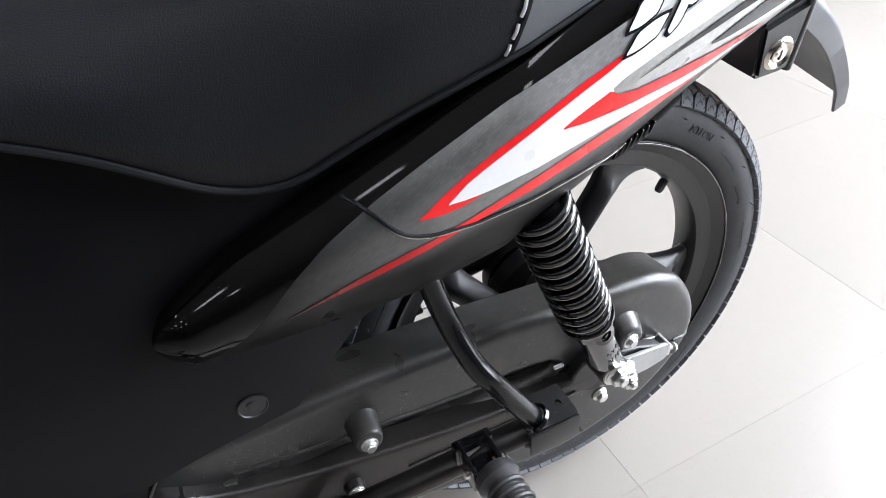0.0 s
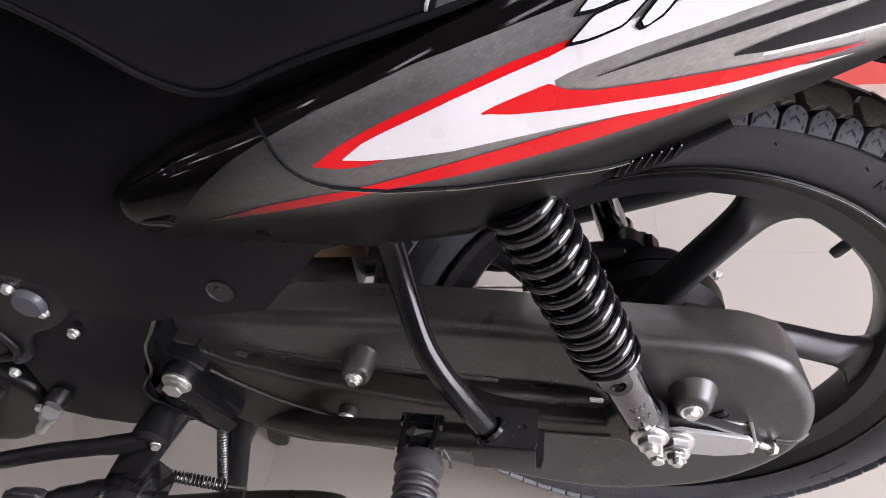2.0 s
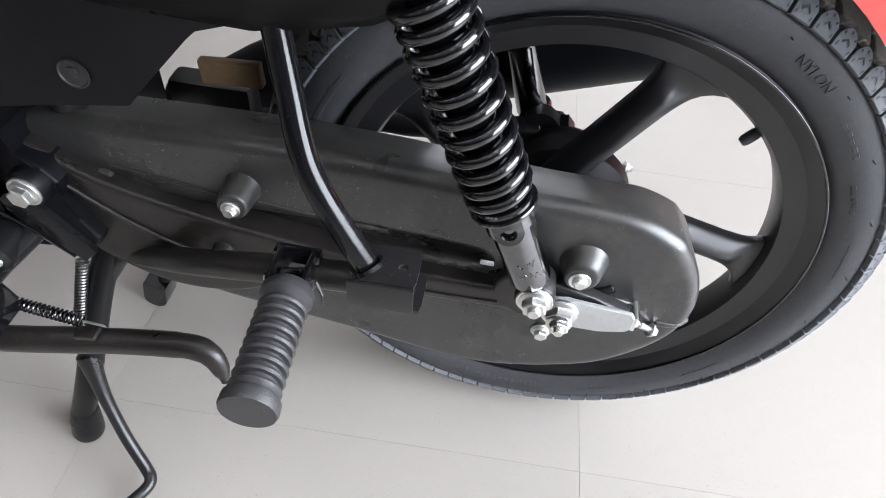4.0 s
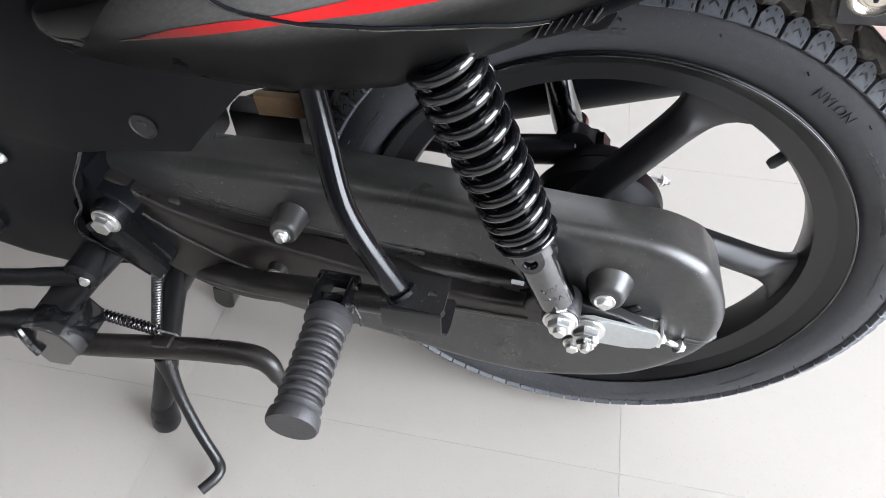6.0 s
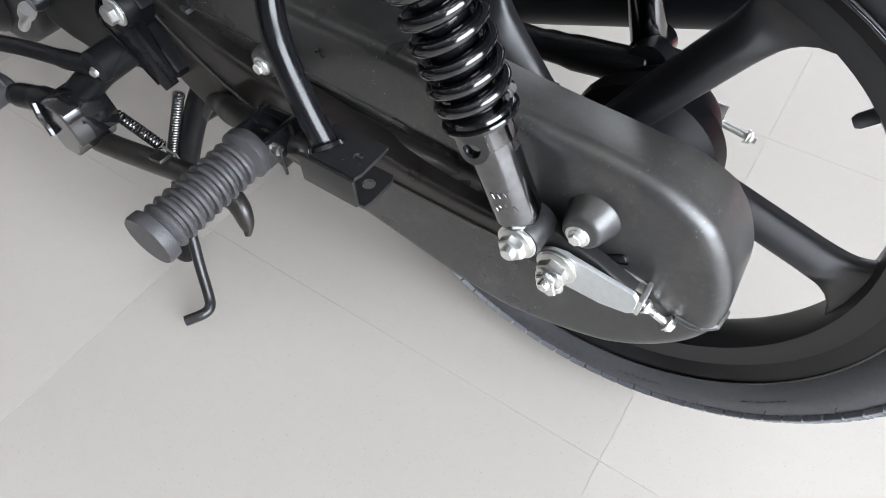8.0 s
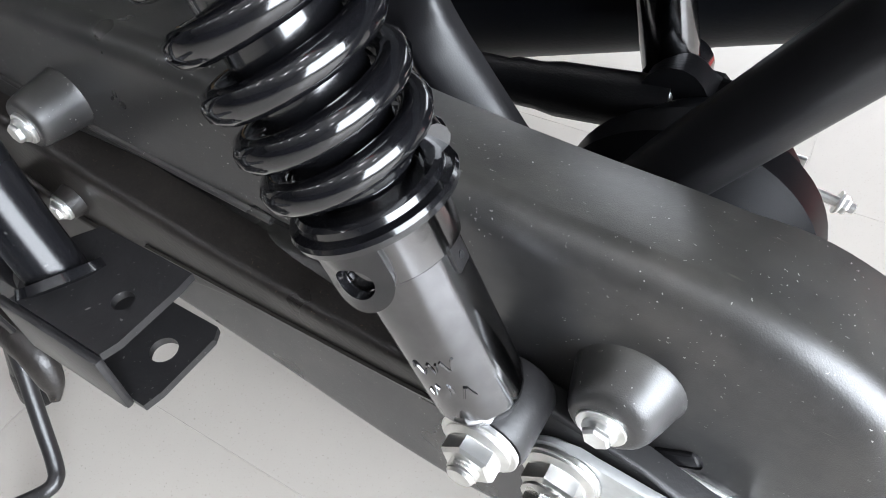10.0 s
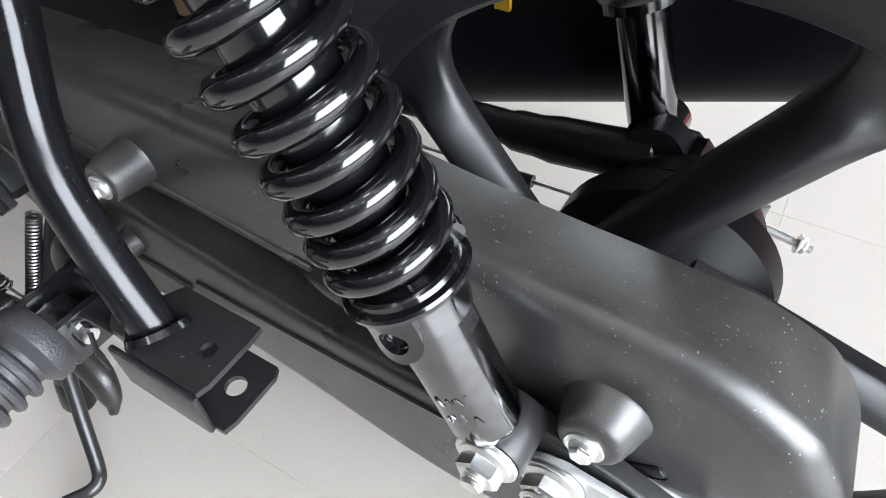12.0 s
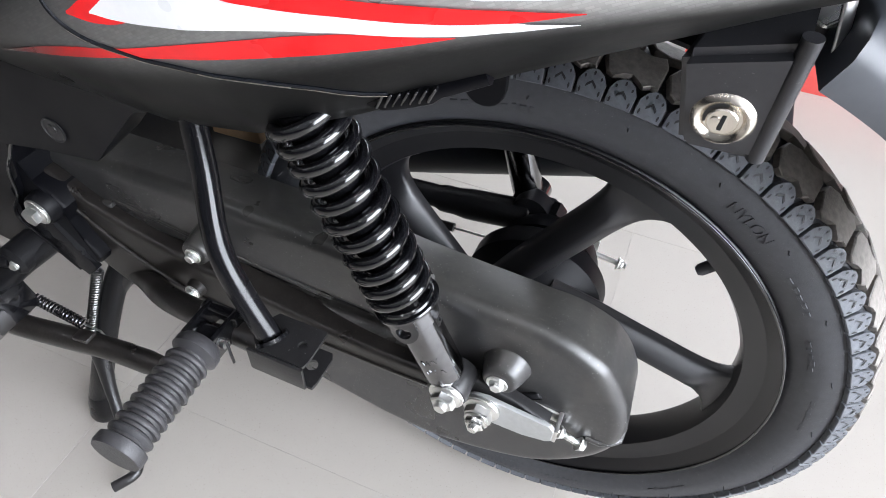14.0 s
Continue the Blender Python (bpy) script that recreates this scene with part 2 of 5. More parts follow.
FADED_RED = faded_red()


def tile_material():
    """Polished beige vitrified tile: cloudy mottling, tiny dark specks, each tile a little different."""
    m = mat("vitrified_tile", (0.41, 0.38, 0.343), 0.25, 0, 14, 0.015, 0.0, 60, rough_vary=0.005, spec=0.36)
    nt = m.node_tree
    n, l = nt.nodes, nt.links
    b = n["Principled BSDF"]
    old = b.inputs["Base Color"].links[0].from_socket
    info = n.new("ShaderNodeObjectInfo")
    mr = n.new("ShaderNodeMapRange")
    mr.inputs[3].default_value, mr.inputs[4].default_value = 0.96, 1.04
    l.new(info.outputs["Random"], mr.inputs[0])
    co = n.new("ShaderNodeTexCoord")
    vor = n.new("ShaderNodeTexNoise")
    vor.inputs["Scale"].default_value, vor.inputs["Detail"].default_value = 420, 2
    l.new(co.outputs["Object"], vor.inputs["Vector"])
    sp = n.new("ShaderNodeMapRange")
    sp.inputs[1].default_value, sp.inputs[2].default_value = 0.24, 0.36
    sp.inputs[3].default_value, sp.inputs[4].default_value = 0.72, 1.0
    l.new(vor.outputs[0], sp.inputs[0])
    mm = n.new("ShaderNodeMath")
    mm.operation = "MULTIPLY"
    l.new(mr.outputs[0], mm.inputs[0])
    l.new(sp.outputs[0], mm.inputs[1])
    sc = n.new("ShaderNodeVectorMath")
    sc.operation = "SCALE"
    l.new(old, sc.inputs[0])
    l.new(mm.outputs[0], sc.inputs["Scale"])
    l.new(sc.outputs[0], b.inputs["Base Color"])
    return m


TILE = tile_material()


def glow(name, colour, strength):
    m = bpy.data.materials.new(name)
    m.use_nodes = True
    b = m.node_tree.nodes["Principled BSDF"]
    b.inputs["Base Color"].default_value = (0.8, 0.8, 0.8, 1)
    b.inputs["Emission Color"].default_value = (*colour, 1)
    b.inputs["Emission Strength"].default_value = strength
    return m


LED = glow("led_diffuser", (0.93, 0.96, 1.0), 13.0)
DAY = glow("outdoor_brightness", (0.88, 0.95, 1.0), 3.0)


# ---- mesh helpers ----
def part(name, bm, material, parent=None, label="", smooth=35):
    me = bpy.data.meshes.new(name)
    bmesh.ops.recalc_face_normals(bm, faces=bm.faces)
    bm.to_mesh(me)
    bm.free()
    me.materials.append(material)
    if smooth:
        me.shade_smooth()
        me.set_sharp_from_angle(angle=radians(smooth))
    ob = new(name, me)
    ob.parent = parent
    if label:
        tagged(ob, label)
    return ob


def shared(name, me, parent, m):
    ob = new(name, me)
    ob.parent = parent
    ob.matrix_basis = m
    return ob


def V(*a):
    return Vector(a)


def ring_frames(pts):
    """Frames along a polyline that do not twist."""
    pts = [Vector(p) for p in pts]
    tang = []
    for i in range(len(pts)):
        a, b = pts[max(0, i - 1)], pts[min(len(pts) - 1, i + 1)]
        tang.append((b - a).normalized())
    u = tang[0].orthogonal().normalized()
    out = []
    for p, t in zip(pts, tang):
        u = (u - t * u.dot(t)).normalized()
        out.append((p, u, t.cross(u)))
    return out


def spline(pts, n=8):
    """Catmull-Rom points through pts."""
    P = [Vector(p) for p in pts]
    P = [2 * P[0] - P[1]] + P + [2 * P[-1] - P[-2]]
    out = []
    for i in range(1, len(P) - 2):
        a, b, c, d = P[i - 1:i + 3]
        for k in range(n):
            t = k / n
            out.append(0.5 * ((2 * b) + (c - a) * t + (2 * a - 5 * b + 4 * c - d) * t * t + (3 * b - a - 3 * c + d) * t ** 3))
    out.append(P[-2])
    return out


def add_tube(bm, pts, r, seg=14, cap=True, flat=1.0):
    """A tube along pts; r is a radius or one for each point."""
    rings = []
    n = len(pts)
    for i, (p, u, v) in enumerate(ring_frames(pts)):
        rr = r[i] if isinstance(r, (list, tuple)) else r
        rings.append([bm.verts.new(p + rr * (math.cos(2 * math.pi * k / seg) * u + flat * math.sin(2 * math.pi * k / seg) * v)) for k in range(seg)])
    for a, b in zip(rings, rings[1:]):
        for k in range(seg):
            bm.faces.new((a[k], a[(k + 1) % seg], b[(k + 1) % seg], b[k]))
    if cap:
        bm.faces.new(rings[0][::-1])
        bm.faces.new(rings[-1])
    return bm


def tube(pts, r, seg=14, flat=1.0):
    return add_tube(bmesh.new(), pts, r, seg, True, flat)


def add_turned(bm, start, axis, profile, seg=24, close=True):
    """Turned body: profile of (distance along axis, radius)."""
    axis = Vector(axis).normalized()
    u = axis.orthogonal().normalized()
    v = axis.cross(u)
    rings = []
    for d, r in profile:
        c = Vector(start) + axis * d
        rings.append([bm.verts.new(c + max(r, 1e-5) * (math.cos(2 * math.pi * k / seg) * u + math.sin(2 * math.pi * k / seg) * v)) for k in range(seg)])
    for a, b in zip(rings, rings[1:]):
        for k in range(seg):
            bm.faces.new((a[k], a[(k + 1) % seg], b[(k + 1) % seg], b[k]))
    if close:
        bm.faces.new(rings[0][::-1])
        bm.faces.new(rings[-1])
    return bm


def turned(start, axis, profile, seg=24):
    return add_turned(bmesh.new(), start, axis, profile, seg)


def hoop(centre, axis, profile, seg=96):
    """Closed ring: profile of (distance along axis, radius), joined end to end."""
    bm = bmesh.new()
    axis = Vector(axis).normalized()
    u = axis.orthogonal().normalized()
    v = axis.cross(u)
    rings = [[bm.verts.new(Vector(centre) + axis * d + r * (math.cos(2 * math.pi * k / seg) * u + math.sin(2 * math.pi * k / seg) * v)) for d, r in profile]
             for k in range(seg)]
    n = len(profile)
    for k in range(seg):
        a, b = rings[k], rings[(k + 1) % seg]
        for i in range(n):
            bm.faces.new((a[i], a[(i + 1) % n], b[(i + 1) % n], b[i]))
    return bm


def add_box(bm, centre, size, rot=None, bevel=0.0, seg=2):
    m = Matrix.Translation(centre) @ (rot.to_4x4() if rot else Matrix()) @ Matrix.Diagonal((*size, 1))
    got = bmesh.ops.create_cube(bm, size=1, matrix=m)["verts"]
    if bevel:
        edges = list({e for v in got for e in v.link_edges})
        bmesh.ops.bevel(bm, geom=edges, offset=bevel, segments=seg, affect="EDGES", profile=0.6)
    return bm


def box(centre, size, rot=None, bevel=0.0, seg=2):
    return add_box(bmesh.new(), centre, size, rot, bevel, seg)


def plate(outline, y0, y1, bevel=0.0, seg=3, both=False):
    """Outline of (x, z) swept from y0 to y1, its y1 edge rounded."""
    bm = bmesh.new()
    a = [bm.verts.new((x, y0, z)) for x, z in outline]
    b = [bm.verts.new((x, y1, z)) for x, z in outline]
    n = len(outline)
    f1 = bm.faces.new(a[::-1])
    f2 = bm.faces.new(b)
    for i in range(n):
        bm.faces.new((a[i], a[(i + 1) % n], b[(i + 1) % n], b[i]))
    if bevel:
        edges = list(f2.edges) + (list(f1.edges) if both else [])
        bmesh.ops.bevel(bm, geom=edges, offset=bevel, segments=seg, affect="EDGES", profile=0.5)
        flat = [f for f in bm.faces if len(f.verts) > 4]
        bmesh.ops.inset_individual(bm, faces=flat, thickness=0.0015)
    return bm


def add_hex(bm, place, axis, r, h, washer=0.0, tip=0.0, flange=True):
    """Hexagon head with a chamfer, on a washer, with an optional threaded end."""
    axis = Vector(axis).normalized()
    p = Vector(place)
    if washer:
        add_turned(bm, p, axis, [(0, washer), (0.0016, washer), (0.002, washer * 0.97), (0.002, r * 0.9)], 24)
        p = p + axis * 0.002
    if flange:
        add_turned(bm, p, axis, [(0, r * 1.22), (0.0012, r * 1.22), (0.0026, r * 0.98)], 24)
    add_turned(bm, p, axis, [(0.0004, r), (h - 0.0012, r), (h, r * 0.86), (h, 0.0001)], 6)
    if tip:
        q = p + axis * h
        prof = []
        k = 0.0
        while k < tip:
            prof += [(k, r * 0.56), (k + 0.0006, r * 0.5)]
            k += 0.0012
        prof += [(tip, r * 0.5), (tip + 0.001, r * 0.42), (tip + 0.001, 0.0001)]
        add_turned(bm, q, axis, prof, 16)
    return bm


def hexbolt(name, place, axis, r, h, parent, material=None, washer=0.0, tip=0.0, label=""):
    return part(name, add_hex(bmesh.new(), place, axis, r, h, washer, tip), material or ZINC, parent, label, 25)


def coil(start, end, radius, wire, turns, seg=8, steps=26, tight=0.0):
    """Helical spring; tight > 0 closes up the coils towards both ends."""
    a, b = Vector(start), Vector(end)
    ax = (b - a).normalized()
    u = ax.orthogonal().normalized()
    v = ax.cross(u)
    n = int(turns * steps)
    pts = []
    for i in range(n + 1):
        t = i / n
        s = t - tight * math.sin(2 * math.pi * t) / (2 * math.pi)
        ang = 2 * math.pi * turns * t
        pts.append(a.lerp(b, s) + radius * (math.cos(ang) * u + math.sin(ang) * v))
    return tube(pts, wire, seg)


def interp(x, xs, ys):
    return float(np.interp(x, xs, ys))

# ---- room ----
TW, JOINT = 0.595, 0.0005
TURNED = radians(1.15)
floor = part("floor", box((-3.2, -1.4, -0.0506), (12.2, 14.0, 0.1)), GROUT, None, "", 0)
tagged(floor, "polished beige vitrified floor tiles with thin dark joints", "floor", kind="structure")


def wall(name, centre, size, label, material=None):
    return tagged(part(name, box(centre, size), material or WALL, None, "", 0), label, "wall", kind="structure")


# these two walls are unseen, coloured dark to keep reflections in the bike dark
wall("wall_west", (-9.3, -1.4, 1.5), (0.2, 14.0, 3.2), "unseen closing wall, coloured dark grey to darken reflections", WALL_DARK)
wall("wall_south", (-3.2, -8.3, 1.5), (12.2, 0.2, 3.2), "unseen closing wall, coloured dark grey to darken reflections", WALL_DARK)


def wall_with_window(name, along, at, span, hole, label):
    """Wall in the plane x = at ('y') or y = at ('x') with a window hole (from, to, sill, head)."""
    bm = bmesh.new()
    a, b, s, h = hole
    for lo, hi, z0, z1 in ((span[0], a, -0.1, 3.1), (b, span[1], -0.1, 3.1), (a, b, -0.1, s), (a, b, h, 3.1)):
        c, d = ((lo + hi) / 2, (hi - lo))
        if along == "y":
            add_box(bm, (at, c, (z0 + z1) / 2), (0.2, d, z1 - z0))
        else:
            add_box(bm, (c, at, (z0 + z1) / 2), (d, 0.2, z1 - z0))
    return tagged(part(name, bm, WALL, None, "", 0), label, "wall", kind="structure")


wall_with_window("wall_east", "y", 2.8, (-8.4, 5.6), (-2.3, 0.7, 0.3, 2.8), "off-white showroom wall with a wide glazed shop front")
wall_with_window("wall_north", "x", 5.5, (-9.4, 2.9), (-1.6, 2.0, 0.6, 2.7), "off-white showroom wall with a window")
ceiling = tagged(part("ceiling", box((-3.2, -1.4, 3.15), (12.4, 14.2, 0.1)), CEIL, None, "", 0), "plain off-white ceiling with square light panels", "ceiling", kind="structure")
tagged(part("backdrop", box((3.9, -0.35, 1.5), (0.02, 10.0, 4.2)), DAY, None, "", 0), "bright overcast daylight outside the shop front", "backdrop", kind="structure")
tagged(part("backdrop", box((0.2, 6.6, 1.5), (7.0, 0.02, 4.2)), DAY, None, "", 0), "bright overcast daylight outside the window", "backdrop", kind="structure")

lamp = new("ceiling_light")
tagged(lamp, "square white recessed ceiling light panel", "ceiling light", "ceiling light panels")
bm = bmesh.new()
for sx, sy, lx, ly in ((0, -0.145, 0.31, 0.02), (0, 0.145, 0.31, 0.02), (-0.145, 0, 0.02, 0.27), (0.145, 0, 0.02, 0.27)):
    add_box(bm, (sx, sy, 0), (lx, ly, 0.03))
part("frame", bm, CEIL, lamp, "", 0)
part("diffuser", box((0, 0, 0.004), (0.268, 0.268, 0.012)), LED, lamp, "glowing white diffuser", 0)
spots = [(x, y) for x in (-2.8, -1.5, -0.2, 1.1) for y in (-2.3, -1.0, 2.0)] + [(x, y) for x in (-6.9, -5.5, -4.1) for y in (-2.3, -1.0, 0.3)]
lamp.location = (*spots[0], 3.08)
for x, y in spots[1:]:
    copy_thing(lamp, pose(x, y, 3.08))

plinth = part("display_plinth", plate([(0.06, 0.0), (1.0, 0.0), (1.0, 0.12), (0.06, 0.12)], 0.0, 0.9, 0.01), RED_PAINT)
tagged(plinth, "low red painted display plinth standing on the tiles", "plinth")
plinth.matrix_basis = pose(0.0, 1.09, 0.0, 0, 0, 1.15)

# ---- motorcycle ----
BIKE = tagged(new("motorcycle"), "black motorcycle with red, white and silver panels on its centre stand", "motorcycle")
ZC, YL = 0.307, -0.029
HUB = V(0, 0, ZC)
OUT = (0, -1, 0)


def arc(cx, cz, r, a0, a1, n):
    return [(cx + r * math.cos(radians(a0 + (a1 - a0) * i / n)), cz + r * math.sin(radians(a0 + (a1 - a0) * i / n))) for i in range(n + 1)]


# rear tyre: carcass, then blocks
def tyre_profile():
    right = [(0.024, 0.222), (0.0275, 0.2285), (0.0305, 0.2325), (0.0352, 0.2385), (0.0395, 0.25), (0.0400, 0.258), (0.0385, 0.267), (0.0345, 0.275), (0.028, 0.282), (0.018, 0.2865), (0.0, 0.288)]
    inner = [(0.0, 0.276), (0.022, 0.262), (0.0225, 0.222)]
    prof = right + [(-d, r) for d, r in right[-2::-1]]
    return prof + [(-d, r) for d, r in inner[::-1]] + inner[:0:-1]


def make_tyre(name, centre, parent, label):
    return part(name, hoop(centre, (0, 1, 0), tyre_profile(), 120), RUBBER, parent, label, 40)


TYRE = make_tyre("rear_tyre", HUB, BIKE, "black rubber tyre with chunky tread blocks")


def surf_tyre(ang, d, lift=0.0):
    """Point on the tread at the angle ang and lateral offset d."""
    ds, rs = [0, 0.018, 0.028, 0.0345, 0.0385, 0.0400], [0.291, 0.2893, 0.2842, 0.2765, 0.2678, 0.258]
    r = interp(abs(d), ds, rs) + lift
    # lift is along the profile's normal
    e = 0.002
    dr = (interp(min(abs(d) + e, 0.04), ds, rs) - interp(max(abs(d) - e, 0), ds, rs)) / (2 * e)
    nrm = Vector((-dr, 1)).normalized()
    r = interp(abs(d), ds, rs) + lift * nrm[1]
    dd = abs(d) + lift * nrm[0]
    dd = dd if d >= 0 else -dd
    return HUB + Vector((math.cos(ang) * r, dd, math.sin(ang) * r))


def tread_mesh(name, outline, material, h=0.0048):
    """Block from an outline of (angle, offset); its top is drawn in a little."""
    bm = bmesh.new()
    ca = sum(a for a, d in outline) / len(outline)
    cd = sum(d for a, d in outline) / len(outline)
    low = [bm.verts.new(surf_tyre(a, d, -0.001)) for a, d in outline]
    mid = [bm.verts.new(surf_tyre(ca + (a - ca) * 0.98, cd + (d - cd) * 0.98, h * 0.85)) for a, d in outline]
    top = [bm.verts.new(surf_tyre(ca + (a - ca) * 0.93, cd + (d - cd) * 0.94, h)) for a, d in outline]
    n = len(outline)
    for p, q in ((low, mid), (mid, top)):
        for i in range(n):
            bm.faces.new((p[i], p[(i + 1) % n], q[(i + 1) % n], q[i]))
    bm.faces.new(top)
    bmesh.ops.recalc_face_normals(bm, faces=bm.faces)
    # the mesh turns about the hub
    bmesh.ops.translate(bm, verts=bm.verts, vec=-HUB)
    me = bpy.data.meshes.new(name)
    bm.to_mesh(me)
    bm.free()
    me.materials.append(material)
    me.shade_smooth()
    me.set_sharp_from_angle(angle=radians(28))
    return me


NB = 88
ST = 2 * math.pi / NB
g_ = 0.045
left = [(-0.5 + g_, -0.0368), (0.5 - g_, -0.0368), (0.5 - g_, -0.0318), (0.3, -0.0288), (0.1, -0.0272), (-0.1, -0.0272), (-0.3, -0.0288), (-0.5 + g_, -0.0318)]
right_ = [(a, -d) for a, d in left]
mid_l = [(-0.95, -0.0262), (-0.72, -0.0262), (-0.5, -0.0282), (-0.26, -0.0262), (-0.05, -0.0240), (0.25, -0.0258), (0.48, -0.0278), (0.72, -0.0258), (0.95, -0.0150), (0.72, -0.0045), (0.2, -0.0008), (-0.35, -0.0045), (-0.85, -0.0008), (-1.0, -0.010)]
mid_r = [(a + 0.9, -d) for a, d in mid_l]
blocks = [tread_mesh("tread_block", [(a * ST, d) for a, d in o], m_) for o, m_ in ((left, TREAD), (right_, TREAD), (mid_l, TREAD_MID), (mid_r, TREAD_MID))]
for i in range(NB):
    for k in ((0, 2, 3) if i % 2 == 0 else (0,)):
        shared("tread_block", blocks[k], TYRE, Matrix.Translation(HUB) @ Matrix.Rotation(-i * ST, 4, "Y"))
# moulded chevron and pips on each shoulder block; dark colour imitates the relief's shade
bm = bmesh.new()
for a0, d0, a1, d1 in ((-0.17, -0.0338, 0.0, -0.0320), (0.0, -0.0320, 0.17, -0.0338)):
    bm.faces.new([bm.verts.new(surf_tyre(a * ST, d, 0.0050)) for a, d in ((a0, d0 - 0.0005), (a1, d1 - 0.0005), (a1, d1 + 0.0005), (a0, d0 + 0.0005))])
for a0, d0 in ((-0.32, -0.0352), (0.32, -0.0352), (-0.26, -0.0304), (0.26, -0.0304), (0.0, -0.0288)):
    bm.faces.new([bm.verts.new(surf_tyre((a0 + 0.036 * math.cos(k * math.pi / 3)) * ST, d0 + 0.0007 * math.sin(k * math.pi / 3), 0.0050)) for k in range(6)])
bmesh.ops.recalc_face_normals(bm, faces=bm.faces)
bmesh.ops.translate(bm, verts=bm.verts, vec=-HUB)
solid = bmesh.ops.extrude_face_region(bm, geom=list(bm.faces))
bmesh.ops.scale(bm, verts=[v for v in solid["geom"] if isinstance(v, bmesh.types.BMVert)], vec=(0.999, 0.999, 0.999))
marks = bpy.data.meshes.new("tread_mark")
bm.to_mesh(marks)
bm.free()
marks.materials.append(MARK_SHADE)
for i in range(NB):
    shared("tread_mark", marks, TYRE, Matrix.Translation(HUB) @ Matrix.Rotation(-i * ST, 4, "Y"))
far = bmesh.new()
for i in range(NB):
    tmp = blocks[1].copy()
    tmp.transform(Matrix.Translation(HUB) @ Matrix.Rotation(-(i + 0.5) * ST, 4, "Y"))
    far.from_mesh(tmp)
    bpy.data.meshes.remove(tmp)
tagged(part("tread_blocks", far, TREAD, TYRE, "", 0), "tread blocks of the far shoulder", kind="stuff")


# raised marks on the sidewall
def sidewall(ang, r, lift=0.0007):
    d = interp(r, [0.231, 0.238, 0.25, 0.258, 0.267, 0.275], [0.031, 0.0355, 0.0395, 0.0400, 0.0385, 0.0345])
    return HUB + Vector((math.cos(ang) * r, -(d + lift), math.sin(ang) * r))


def mark(bm, a0, a1, r0, r1, n=3):
    rows = []
    for j, r in enumerate((r0, r0 + (r1 - r0) * 0.15, r1 - (r1 - r0) * 0.15, r1)):
        rows.append([bm.verts.new(sidewall(a0 + (a1 - a0) * i / n, r, 0.0008 if 0 < j < 3 else -0.0003)) for i in range(n + 1)])
    for p, q in zip(rows, rows[1:]):
        for i in range(n):
            bm.faces.new((p[i], p[i + 1], q[i + 1], q[i]))


def text_mark(word, ang, r, size, lift=0.0006):
    """Raised word on the sidewall, its foot towards the hub."""
    cu = bpy.data.curves.new("tyre_word", "FONT")
    cu.body, cu.size, cu.extrude, cu.align_x = word, size, 0.0004, "CENTER"
    ob = bpy.data.objects.new("tyre_word", cu)
    scene.collection.objects.link(ob)
    me = bpy.data.meshes.new_from_object(ob.evaluated_get(bpy.context.evaluated_depsgraph_get()))
    bpy.data.objects.remove(ob)
    for v in me.vertices:
        x, y, z = v.co
        v.co = sidewall(ang - x / r, r + y, lift + z)
    me.materials.append(RUBBER)
    o = new("tyre_word", me)
    o.parent = TYRE
    return o


text_mark("NYLON", radians(56), 0.2515, 0.0115)
rnd = random.Random(4)
for centre, wide, r0, r1 in ((-95, 26, 0.2445, 0.2585), (-70, 10, 0.247, 0.256), (100, 14, 0.249, 0.2555), (40, 9, 0.249, 0.2545), (25, 7, 0.245, 0.2505),
                             (150, 14, 0.249, 0.257), (8, 9, 0.25, 0.255), (-150, 20, 0.249, 0.2555), (120, 9, 0.2495, 0.2545), (-40, 10, 0.248, 0.2525)):
    bm = bmesh.new()
    a = centre - wide / 2
    while a < centre + wide / 2:
        w = rnd.uniform(0.4, 1.3)
        mark(bm, radians(a), radians(a + w), r0 + rnd.uniform(0, 0.0015), r1 - rnd.uniform(0, 0.0015))
        a += w + rnd.uniform(0.5, 0.9)
    part("sidewall_marking", bm, RUBBER, TYRE, "raised moulded bars on the sidewall")
bm = bmesh.new()
for i in range(180):
    a = i * 2 * math.pi / 180
    mark(bm, a, a + 0.007, 0.2705, 0.2735, 1)
for i in range(24):
    a = radians(i * 15 + 4)
    add_tube(bm, [sidewall(a, 0.262, -0.0002), sidewall(a, 0.262, 0.003), sidewall(a, 0.2625, 0.005)], [0.0006, 0.0005, 0.0003], 5)
tagged(part("moulding_nib", bm, RUBBER, TYRE), "fine moulding ribs and nibs", kind="stuff")

# rear rim
RIMOB = part("rear_rim", hoop(HUB, (0, 1, 0), [(-0.0325, 0.2290), (-0.0332, 0.2302), (-0.0322, 0.2312), (-0.0295, 0.2308), (-0.0305, 0.2275), (-0.0262, 0.222), (-0.0235, 0.2165), (-0.0215, 0.2065), (-0.019, 0.199), (-0.012, 0.1955),
                                                (0.012, 0.1955), (0.019, 0.199), (0.0215, 0.2065), (0.0235, 0.2165), (0.0262, 0.222), (0.0305, 0.2275), (0.0295, 0.2308), (0.0322, 0.2312), (0.0332, 0.2302), (0.0325, 0.2290),
                                                (0.029, 0.224), (0.02, 0.212), (-0.02, 0.212), (-0.029, 0.224)], 120), RIM, BIKE, "satin black cast alloy rim", 40)


part("rim_lip", hoop(HUB, (0, 1, 0), [(-0.0345 + 0.0014 * math.cos(a), 0.2297 + 0.0014 * math.sin(a)) for a in [2 * math.pi * k / 8 for k in range(8)]], 160), GLOSS, RIMOB, "shiny rim lip", 60)


